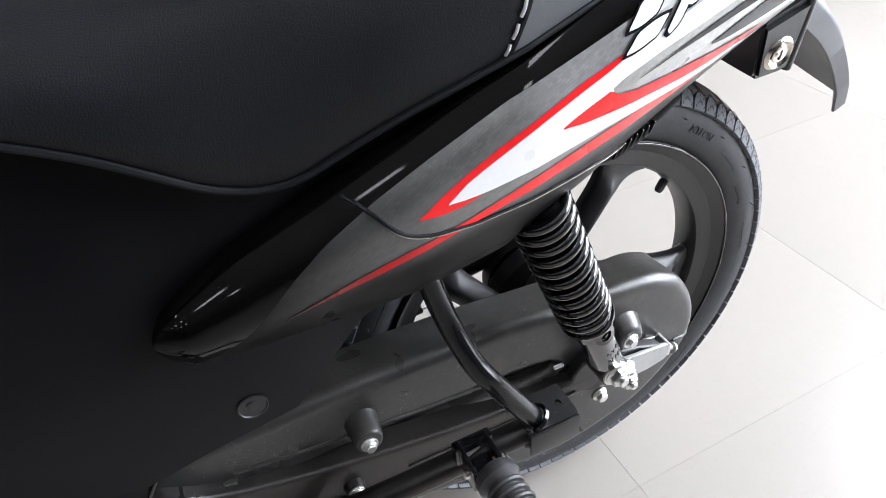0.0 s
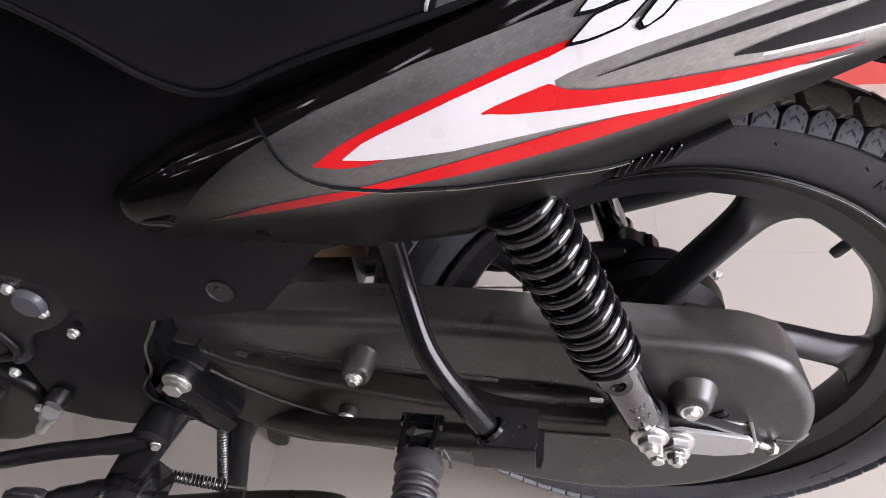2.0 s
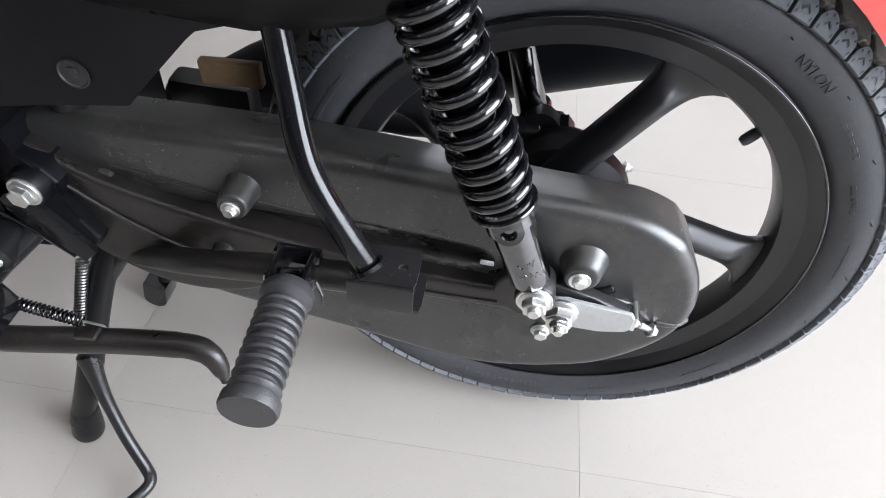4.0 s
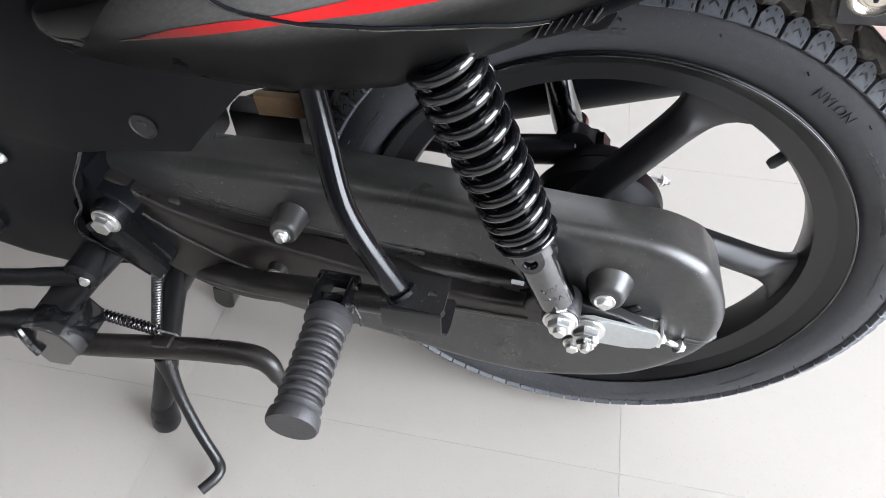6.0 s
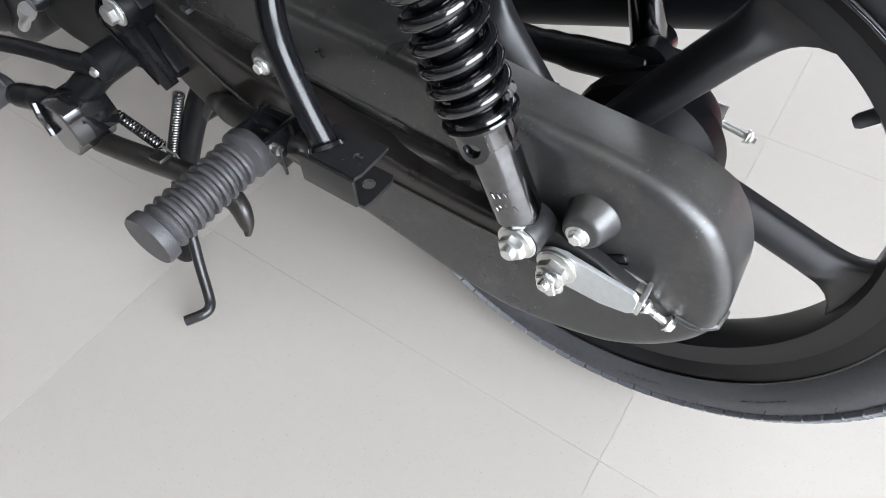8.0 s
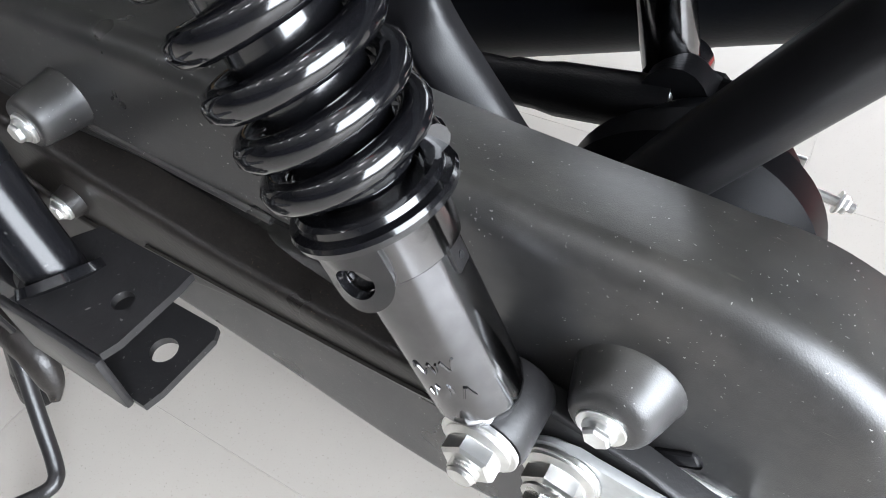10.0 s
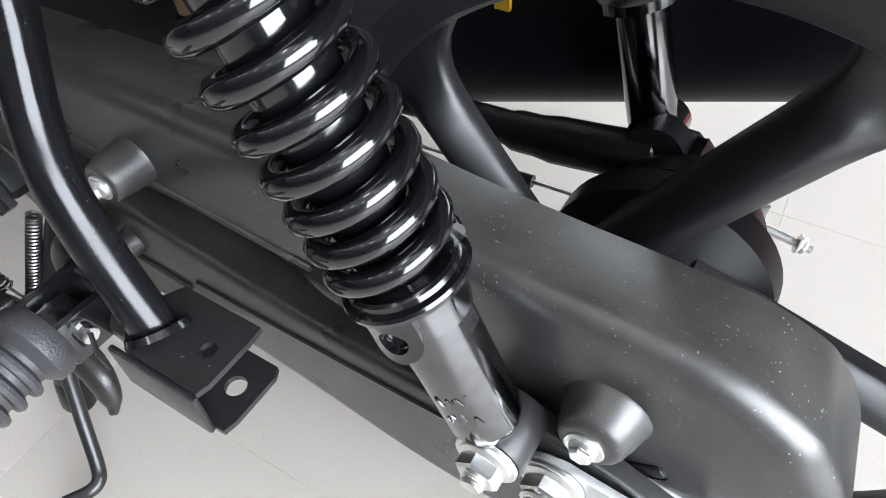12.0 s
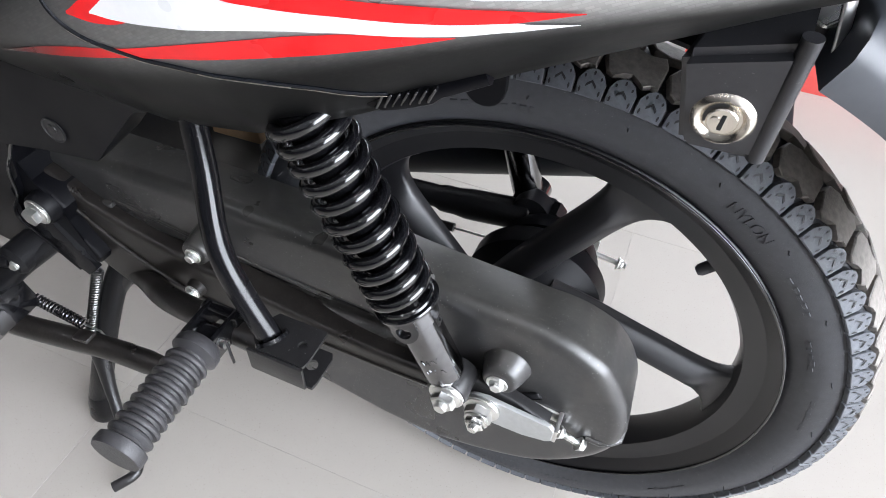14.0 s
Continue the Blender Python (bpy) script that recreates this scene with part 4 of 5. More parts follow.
def punched(x0, x1, y0, y1, z, hole, r, t=0.003):
    """Horizontal plate with one round hole through it."""
    bm = bmesh.new()
    n = 24
    hx, hy = hole
    outer, inner = [], []
    for i in range(n):
        a = 2 * math.pi * i / n
        c, s = math.cos(a), math.sin(a)
        k = min(((x1 - hx) / c if c > 1e-6 else (x0 - hx) / c if c < -1e-6 else 9), ((y1 - hy) / s if s > 1e-6 else (y0 - hy) / s if s < -1e-6 else 9))
        outer.append((hx + c * k, hy + s * k))
        inner.append((hx + r * c, hy + r * s))
    rings = [[bm.verts.new((x, y, zz)) for x, y in pts] for pts, zz in ((outer, z), (inner, z), (inner, z - t), (outer, z - t))]
    for k in range(4):
        a, b = rings[k], rings[(k + 1) % 4]
        for i in range(n):
            bm.faces.new((a[i], a[(i + 1) % n], b[(i + 1) % n], b[i]))
    return bm


part("bracket_top", punched(-0.158, -0.111, -0.2045, -0.170, 0.4125, (-0.122, -0.188), 0.0036), FRAME, HANG, "black pressed steel bracket", 20)
part("bracket_base", punched(-0.158, -0.1065, -0.2045, -0.1715, 0.388, (-0.1178, -0.187), 0.0047), FRAME, HANG, "black steel tab with a round hole", 20)
part("bracket_web", box((-0.1350, -0.2060, 0.3990), (0.0470, 0.003, 0.0250), None, 0.0012), FRAME, HANG)
part("weld_bead", hoop((-0.1465, -0.1915, 0.413), (-0.55, 0.3, 0.78), [(0, 0.0095), (0.001, 0.0125), (-0.002, 0.0135), (-0.003, 0.0095)], 28), GLOSS, HANG, "shiny weld bead")

# pillion footpeg
PEG0, PEG1 = V(-0.197, -0.212, 0.400), V(-0.192, -0.308, 0.401)


def ribbed_peg(name, a, b, r, ribs, parent, label):
    ax = (b - a)
    L = ax.length
    prof = [(0, r * 0.55), (0, r * 0.95), (0.004, r * 1.12), (0.010, r * 1.12)]
    d0, d1 = 0.014, L - 0.013
    for i in range(ribs):
        s = d0 + (d1 - d0) * i / ribs
        w = (d1 - d0) / ribs
        prof += [(s, r * 0.8), (s + w * 0.28, r * 0.8), (s + w * 0.5, r * 1.0), (s + w * 0.72, r * 1.03), (s + w * 0.95, r * 0.97)]
    prof += [(d1 + 0.001, r * 0.88), (L - 0.010, r * 0.9), (L - 0.0085, r * 1.12), (L - 0.002, r * 1.14), (L, r * 1.08), (L, r * 0.001)]
    return part(name, turned(a, ax, prof, 32), PEG, parent, label, 40)


PEGOB = ribbed_peg("pillion_footpeg", PEG0, PEG1, 0.0165, 9, BIKE, "grey ribbed rubber pillion footpeg")
bm = bmesh.new()
for dx in (-0.012, 0.012):
    add_box(bm, (-0.2 + dx, -0.196, 0.396), (0.004, 0.034, 0.024), None, 0.001)
add_box(bm, (-0.2, -0.205, 0.396), (0.016, 0.02, 0.014), None, 0.002)
add_box(bm, (-0.2, -0.182, 0.392), (0.034, 0.01, 0.03), None, 0.002)
part("footpeg_clevis", bm, GLOSS, PEGOB, "gloss black hinge clevis", 30)
part("hinge_pin", tube([(-0.218, -0.203, 0.397), (-0.182, -0.203, 0.397)], 0.004, 10), ZINC, PEGOB)
part("split_pin", tube([(-0.181, -0.203, 0.40), (-0.176, -0.207, 0.392), (-0.177, -0.206, 0.38)], 0.0012, 6), FRAME, PEGOB)

# frame lug with the swingarm pivot
part("frame_edge", tube(spline([(-0.422, -0.1425, 0.470), (-0.437, -0.1435, 0.446), (-0.451, -0.144, 0.424), (-0.459, -0.144, 0.393), (-0.4755, -0.144, 0.370), (-0.478, -0.144, 0.353), (-0.464, -0.145, 0.343), (-0.444, -0.145, 0.327), (-0.423, -0.1445, 0.306)], 6), 0.0018, 10), GLOSS, BIKE, "shiny worn frame edge")
PIV = part("pivot_bracket", plate([(-0.472, 0.47), (-0.452, 0.472), (-0.450, 0.43), (-0.444, 0.408), (-0.424, 0.399), (-0.415, 0.385), (-0.42, 0.366), (-0.411, 0.345), (-0.399, 0.324), (-0.403, 0.315), (-0.43, 0.309), (-0.472, 0.299), (-0.492, 0.312), (-0.480, 0.36), (-0.474, 0.43)], -0.10, -0.136, 0.004), BODY, BIKE, "black pressed pivot bracket")
bm = bmesh.new()
rows = []
for x, z, w in ((-0.463, 0.370, 0.006), (-0.457, 0.359, 0.012), (-0.448, 0.3495, 0.0145), (-0.4345, 0.334, 0.0125), (-0.4175, 0.315, 0.0100), (-0.410, 0.306, 0.007)):
    c, q = 0.76, 0.65
    rows.append([bm.verts.new((x + c * k * w, y, z + q * k * w)) for k, y in ((-1, -0.134), (-1, -0.1435), (-0.7, -0.1455), (0.75, -0.1425), (1, -0.1405), (1, -0.134))])
for p, q in zip(rows, rows[1:]):
    for j in range(5):
        bm.faces.new((p[j], p[j + 1], q[j + 1], q[j]))
bm.faces.new(rows[0])
bm.faces.new(rows[-1][::-1])
part("bracket_flange", bm, STAY, PIV, "folded edge of the pivot bracket", 40)
hexbolt("pivot_nut", (-0.436, -0.147, 0.383), OUT, 0.0095, 0.009, PIV, washer=0.0138, tip=0.0, label="zinc plated pivot nut")
part("pivot_collar", turned((-0.436, -0.134, 0.383), OUT, [(0, 0.0175), (0.011, 0.0165), (0.0132, 0.0150), (0.0132, 0.001)], 28), BODY, PIV, "black collar under the pivot nut")

# ---- tail panel ----
PX = [-0.384, -0.378, -0.366, -0.33, -0.28, -0.22, -0.15, -0.08, 0.0, 0.08, 0.16, 0.28]
PZB = [0.603, 0.593, 0.581, 0.571, 0.566, 0.564, 0.578, 0.612, 0.655, 0.693, 0.730, 0.775]
PYB = [-0.171, -0.171, -0.170, -0.163, -0.159, -0.159, -0.160, -0.157, -0.150, -0.141, -0.126, -0.10]
PZM = [0.606, 0.607, 0.611, 0.620, 0.634, 0.650, 0.670, 0.692, 0.717, 0.738, 0.757, 0.79]
PYM = [-0.172, -0.177, -0.184, -0.189, -0.192, -0.197, -0.197, -0.194, -0.188, -0.180, -0.168, -0.15]
PZT = [0.609, 0.619, 0.628, 0.648, 0.668, 0.693, 0.722, 0.752, 0.780, 0.802, 0.818, 0.84]
PYT = [-0.171, -0.170, -0.167, -0.161, -0.161, -0.170, -0.178, -0.176, -0.169, -0.160, -0.147, -0.12]


def panel_point(x, s):
    """Tail panel: x along the bike, s from the lower edge (0) to the upper edge (1)."""
    yb, ym, yt = interp(x, PX, PYB), interp(x, PX, PYM), interp(x, PX, PYT)
    zb, zm, zt = interp(x, PX, PZB), interp(x, PX, PZM), interp(x, PX, PZT)
    cy, cz = 2 * ym - (yb + yt) / 2, 2 * zm - (zb + zt) / 2
    a, b, c = (1 - s) ** 2, 2 * s * (1 - s), s * s
    return Vector((x - 0.002, a * yb + b * cy + c * yt + 0.008, a * zb + b * cz + c * zt - 0.008))


def smooth_curve(xs, ys):
    """Rounded interpolation through a few design points."""
    def f(x):
        t = [x + k * 0.004 for k in (-1, 0, 1)]
        return sum(interp(q, xs, ys) for q in t) / 3
    return f


EDGE = smooth_curve([-0.384, -0.365, -0.345, -0.325, -0.303, -0.28, -0.25, -0.22, -0.164, -0.1, 0.3], [0.0, 0.06, 0.2, 0.4, 0.58, 0.69, 0.77, 0.82, 0.87, 0.86, 0.86])


def panel_normal(x, s):
    e = 0.004
    a = panel_point(x + e, s) - panel_point(x - e, s)
    b = panel_point(x, min(1, s + 0.02)) - panel_point(x, max(0, s - 0.02))
    n = a.cross(b).normalized()
    return n if n.y < 0 else -n


def panel_band(name, x0, x1, low, high, lift, material, parent, nx=60, ns=8, label="", hem=()):
    """Strip of the panel between two edges given in s; lift is its height over the panel."""
    bm = bmesh.new()
    rows, where = [], {}
    for i in range(nx + 1):
        x = x0 + (x1 - x0) * i / nx
        lo, hi = low(x), high(x)
        hi = max(hi, lo + 1e-4)
        row = []
        if "low" in hem:
            p = panel_point(x, lo)
            deep = 0.03
            row += [bm.verts.new(p + V(0, deep, 0.006)), bm.verts.new(p + V(0, 0.004, -0.002))]
        for j in range(ns + 1):
            s = lo + (hi - lo) * j / ns
            row.append(bm.verts.new(panel_point(x, s) + panel_normal(x, s) * lift))
        if "high" in hem:
            p = panel_point(x, hi)
            row += [bm.verts.new(p + V(0, 0.005, 0.0)), bm.verts.new(p + V(0, 0.03, -0.012))]
        rows.append(row)
        for j, v in enumerate(row):
            where[v] = (x, lo + (hi - lo) * max(0, min(1, (j - (2 if "low" in hem else 0)) / ns)))
    for a, b in zip(rows, rows[1:]):
        for j in range(len(a) - 1):
            bm.faces.new((a[j], b[j], b[j + 1], a[j + 1]))
    uv = bm.loops.layers.uv.new("film")
    for f in bm.faces:
        for lp in f.loops:
            lp[uv].uv = where[lp.vert]
    return part(name, bm, material, parent, label, 60)


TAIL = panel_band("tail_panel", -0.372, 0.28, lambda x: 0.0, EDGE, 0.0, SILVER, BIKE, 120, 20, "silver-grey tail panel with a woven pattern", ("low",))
panel_band("upper_band", -0.3835, 0.28, EDGE, lambda x: 1.0, 0.0001, PANEL_BLACK, TAIL, 120, 10, "mirror-gloss black upper band", ("high",))
# added strip that fills the gap under the seat so it stays dark
bm = bmesh.new()
rows = []
for i in range(61):
    p = panel_point(-0.31 + 0.59 * i / 60, 1.0)
    rows.append([bm.verts.new(p + V(0, 0.015, -0.02)), bm.verts.new(p + V(0, 0.015, 0.012)), bm.verts.new(p + V(0, 0.022, 0.04))])
for a, b in zip(rows, rows[1:]):
    for j in range(2):
        bm.faces.new((a[j], b[j], b[j + 1], a[j + 1]))
part("seat_gap_filler", bm, SEAT, BIKE, "added black filler strip in the gap between seat and tail panel", 60)
panel_band("red_outline", -0.226, -0.09, smooth_curve([-0.226, -0.21, -0.195, -0.17, -0.14, -0.12, -0.09], [0.545, 0.497, 0.482, 0.5, 0.6, 0.68, 0.705]),
           smooth_curve([-0.226, -0.212, -0.196, -0.176, -0.146, -0.12, -0.09], [0.549, 0.604, 0.64, 0.671, 0.702, 0.728, 0.735]), 0.0003, RED, TAIL, 60, 8, "red film stripe")


def straight(xs, ys):
    return lambda x: interp(x, xs, ys)


panel_band("white_swoosh", -0.208, 0.031, smooth_curve([-0.208, -0.198, -0.18, -0.15, -0.121, -0.093, -0.067, -0.042, -0.016, 0.007, 0.031], [0.542, 0.512, 0.482, 0.452, 0.43, 0.408, 0.378, 0.335, 0.298, 0.283, 0.28]),
           straight([-0.208, -0.196, -0.186, -0.176, -0.147, -0.12, -0.1, -0.0985, -0.081, -0.056, -0.032, -0.009, 0.012, 0.031], [0.545, 0.592, 0.61, 0.624, 0.662, 0.686, 0.7, 0.57, 0.50, 0.46, 0.415, 0.37, 0.312, 0.283]), 0.0005, WHITE, TAIL, 160, 8, "white film swoosh")
panel_band("white_upper", -0.1005, 0.16, straight([-0.1005, -0.094, -0.085, -0.063, -0.036, 0.0, 0.16], [0.602, 0.616, 0.624, 0.631, 0.632, 0.636, 0.65]),
           straight([-0.1005, -0.093, -0.06, 0.0, 0.16], [0.7, 0.71, 0.73, 0.745, 0.76]), 0.0005, WHITE, TAIL, 70, 6, "white film swoosh")
panel_band("red_middle", -0.133, 0.033, smooth_curve([-0.133, -0.12, -0.093, -0.068, -0.043, -0.018, 0.006, 0.033], [0.569, 0.53, 0.48, 0.44, 0.393, 0.352, 0.325, 0.332]),
           straight([-0.133, -0.126, -0.115, -0.101, -0.094, -0.081, -0.056, -0.032, -0.009, 0.033], [0.572, 0.583, 0.593, 0.602, 0.56, 0.522, 0.48, 0.44, 0.40, 0.336]), 0.0007, RED, TAIL, 100, 5, "red film stripe")
panel_band("red_lower", -0.312, -0.018, smooth_curve([-0.312, -0.256, -0.218, -0.184, -0.152, -0.122, -0.093, -0.066, -0.041, -0.018], [0.297, 0.32, 0.344, 0.342, 0.338, 0.322, 0.311, 0.301, 0.292, 0.292]),
           smooth_curve([-0.312, -0.266, -0.23, -0.196, -0.176, -0.151, -0.122, -0.093, -0.067, -0.042, -0.018], [0.3, 0.366, 0.388, 0.384, 0.39, 0.4, 0.394, 0.39, 0.375, 0.335, 0.294]), 0.0004, FADED_RED, TAIL, 100, 4, "red film stripe that fades towards the nose")
panel_band("black_streak", -0.08, 0.08, smooth_curve([-0.08, -0.051, -0.024, 0.0, 0.08], [0.569, 0.57, 0.562, 0.558, 0.55]), smooth_curve([-0.08, -0.051, -0.024, 0.0, 0.08], [0.572, 0.582, 0.592, 0.598, 0.61]), 0.0007, DARK, TAIL, 40, 3, "dark film streak")
WEDGE = smooth_curve([-0.022, -0.006, 0.02, 0.06, 0.09, 0.2], [0.478, 0.442, 0.42, 0.40, 0.38, 0.35])
panel_band("dark_wedge", -0.022, 0.2, WEDGE, smooth_curve([-0.022, -0.012, 0.009, 0.026, 0.06, 0.2], [0.482, 0.492, 0.51, 0.525, 0.56, 0.66]), 0.0007, DARK, TAIL, 50, 4, "dark film wedge")
panel_band("white_outline", -0.01, 0.2, lambda x: WEDGE(x) - 0.016, WEDGE, 0.0006, WHITE, TAIL, 50, 2, "thin white film outline")
SEAMX, SEAMS = [-0.264, -0.258, -0.25, -0.242, -0.232, -0.216, -0.188, -0.153, -0.124, -0.093, -0.06], [0.93, 0.83, 0.70, 0.565, 0.475, 0.41, 0.335, 0.285, 0.232, 0.172, 0.08]
seam = smooth_curve(SEAMX, SEAMS)
# dark joint, then a thin nickel tube drawn in as the edge's highlight
for k, (m_, dz) in enumerate(((DARK, 0.0), (NICKEL, -0.0018))):
    pts = spline([panel_point(x, seam(x)) + panel_normal(x, seam(x)) * 0.0002 + V(0, 0, dz) for x in [-0.263 + 0.204 * i / 30 for i in range(31)]], 3)
    part("panel_seam", tube(pts, 0.0013 if k == 0 else 0.0004, 6), m_, TAIL, "dark joint between the panel mouldings" if k == 0 else "fine bright line drawn as the joint edge's highlight")


def slanted(name, x, s0, s1, w, lean, lift, material, grow=0.0):
    """Rounded slanted bar of the maker's mark, drawn as a plain shape."""
    a, b = s0 - grow * 6, s1 + grow * 6
    bm = bmesh.new()
    rows = []
    for j in range(13):
        s = a + (b - a) * j / 12
        t = (s - s0) / (s1 - s0)
        round_ = math.sqrt(max(0.05, 1 - max(0, abs(2 * j / 12 - 1) - 0.72) ** 2 / 0.08))
        half = (w / 2 + grow) * round_
        cx = x + lean * t
        rows.append([bm.verts.new(panel_point(cx + k * half, s) + panel_normal(cx + k * half, s) * lift) for k in (-1, -0.4, 0.4, 1)])
    for p, q in zip(rows, rows[1:]):
        for k in range(3):
            bm.faces.new((p[k], p[k + 1], q[k + 1], q[k]))
    return part(name, bm, material, TAIL, "", 60)


for x, s0, s1, w, lean in ((-0.082, 0.715, 0.79, 0.022, 0.012), (-0.080, 0.805, 0.90, 0.020, 0.014), (-0.0605, 0.695, 0.90, 0.009, 0.026), (-0.043, 0.755, 0.905, 0.014, 0.016), (-0.018, 0.745, 0.905, 0.02, 0.014), (0.008, 0.745, 0.91, 0.01, 0.02), (0.028, 0.75, 0.915, 0.012, 0.02)):
    slanted("mark_outline", x, s0, s1, w, lean, 0.0010, DARK, 0.0018)
    slanted("mark_bar", x, s0, s1, w, lean, 0.0014, WHITE)

# ---- seat ----
SX = [-0.8, -0.6, -0.5, -0.44, -0.406, -0.367, -0.346, -0.322, -0.29, -0.257, -0.222, -0.158, -0.1, 0.0, 0.12, 0.24]
SZ = [0.74, 0.745, 0.742, 0.735, 0.724, 0.703, 0.687, 0.672, 0.666, 0.68, 0.693, 0.713, 0.733, 0.765, 0.79, 0.80]


def seat_point(x, k):
    """k from 0 (lower left edge) over the top to 1 (lower right edge)."""
    zl = sum(interp(x + d, SX, SZ) for d in (-0.012, 0, 0.012)) / 3
    top = interp(x, [-0.8, -0.55, -0.35, -0.2, -0.05, 0.24], [0.80, 0.785, 0.785, 0.80, 0.835, 0.86])
    h = top - zl
    w = interp(x, [-0.8, -0.5, -0.35, -0.15, 0.05, 0.24], [0.11, 0.135, 0.150, 0.166, 0.155, 0.12])
    prof = [(-w + 0.012, zl - 0.004), (-w - 0.001, zl + 0.004), (-w - 0.003, zl + 0.25 * h), (-w + 0.004, zl + 0.55 * h), (-w + 0.02, zl + 0.8 * h), (-w + 0.05, zl + 0.95 * h), (-0.04, zl + h), (0.04, zl + h), (w - 0.05, zl + 0.95 * h), (w - 0.02, zl + 0.8 * h), (w, zl + 0.4 * h), (w - 0.012, zl)]
    t = k * (len(prof) - 1)
    i = min(int(t), len(prof) - 2)
    f = t - i
    p = [prof[max(0, min(len(prof) - 1, i + d))] for d in (-1, 0, 1, 2)]
    c = [0.5 * (2 * p[1][q] + (p[2][q] - p[0][q]) * f + (2 * p[0][q] - 5 * p[1][q] + 4 * p[2][q] - p[3][q]) * f * f + (3 * p[1][q] - p[0][q] - 3 * p[2][q] + p[3][q]) * f ** 3) for q in (0, 1)]
    return V(x, c[0], c[1])


bm = bmesh.new()
rows = [[bm.verts.new(seat_point(-0.8 + 1.04 * i / 90, j / 44)) for j in range(45)] for i in range(91)]
for a, b in zip(rows, rows[1:]):
    for j in range(44):
        bm.faces.new((a[j], b[j], b[j + 1], a[j + 1]))
bm.faces.new(rows[0])
bm.faces.new(rows[-1][::-1])
SEATOB = part("seat", bm, SEAT, BIKE, "black grained vinyl seat", 60)
part("seat_piping", tube([seat_point(-0.62 + 0.74 * i / 80, 1.1 / 11) + V(0, -0.001, -0.001) for i in range(81)], 0.0022, 8), SEAT, SEATOB, "thin black edge piping")


def seam_point(t, d=0.0):
    x = -0.161 + 0.055 * t ** 1.25 + d
    return seat_point(x, (1.15 + 3.6 * t) / 11)


part("seat_seam", tube([seam_point(i / 24, 0.003) + V(0, -0.0004, 0) for i in range(25)], 0.0016, 6), SEAT, SEATOB)
for i in range(9):
    a, b, c = seam_point((i + 0.1) / 9), seam_point((i + 0.45) / 9), seam_point((i + 0.8) / 9)
    off = V(-0.1, -0.9, 0.4).normalized() * 0.0008
    part("stitch", tube([a + off * 0.2, b + off * 1.6, c + off * 0.2], 0.0011, 6), THREAD, SEATOB, "white thread stitch" if i == 0 else "")

# the seat cover's rear part is of a greyer vinyl
bm = bmesh.new()
rows = []
for j in range(31):
    k = (1.15 + 7.6 * j / 30) / 11
    t = min(1.0, 7.6 * j / 30 / 3.6)
    x0 = -0.157 + 0.055 * t ** 1.25
    row = []
    for i in range(41):
        x = x0 + (0.238 - x0) * i / 40
        p = seat_point(x, k)
        q = (seat_point(x + 0.004, k) - seat_point(x - 0.004, k)).cross(seat_point(x, k + 0.01) - seat_point(x, k - 0.01)).normalized()
        q = q if q.dot(p - V(x, 0, 0.70)) > 0 else -q
        row.append(bm.verts.new(p + q * 0.0010))
    rows.append(row)
for a, b in zip(rows, rows[1:]):
    for i in range(40):
        bm.faces.new((a[i], a[i + 1], b[i + 1], b[i]))
part("rear_cover", bm, GREY_VINYL, SEATOB, "grey grained vinyl of the seat's rear part", 60)

# ---- side cover ----
CT = [(-0.66, 0.735), (-0.5, 0.735), (-0.42, 0.72), (-0.36, 0.70), (-0.31, 0.685), (-0.27, 0.66), (-0.24, 0.62), (-0.216, 0.585)]
CBm = [(-0.66, 0.53), (-0.535, 0.478), (-0.43, 0.464), (-0.383, 0.474), (-0.32, 0.484), (-0.304, 0.502), (-0.262, 0.547), (-0.216, 0.562)]
bm = bmesh.new()
rows = []
NXC, NZC = 60, 14
for i in range(NXC + 1):
    x = -0.66 + 0.444 * i / NXC
    zb_, zt_ = interp(x, [p[0] for p in CBm], [p[1] for p in CBm]), interp(x, [p[0] for p in CT], [p[1] for p in CT])
    row = [bm.verts.new((x, -0.10, zb_ + 0.004)), bm.verts.new((x, -0.14, zb_))]
    for j in range(NZC + 1):
        t = j / NZC
        z = zb_ + (zt_ - zb_) * t
        crease = 0.577 + 0.14 * (x + 0.379)
        y = -0.1465 - 0.006 * math.sin(math.pi * min(1, t * 1.1)) + 0.16 * interp(x, [-0.36, -0.3], [1, 0.18]) * (math.sqrt((z - crease) ** 2 + 0.008 ** 2) + z - crease) / 2
        y += 0.02 * max(0, -0.5 - x)
        row.append(bm.verts.new((x, y, z)))
    rows.append(row)
for a, b in zip(rows, rows[1:]):
    for j in range(len(a) - 1):
        bm.faces.new((a[j], b[j], b[j + 1], a[j + 1]))
COVER = part("side_cover", bm, BODY, BIKE, "matt black plastic side cover", 50)
part("screw_recess", turned((-0.349, -0.1500, 0.5065), OUT, [(0, 0.0108), (0.0010, 0.0108), (0.0013, 0.0100), (0.0004, 0.0092), (0.0004, 0.0001)], 28), RIM, COVER, "dark round screw recess", 25)
part("screw", turned((-0.3495, -0.1505, 0.5075), OUT, [(0, 0.0042), (0.0010, 0.004), (0.0014, 0.002)], 14), FRAME, COVER)

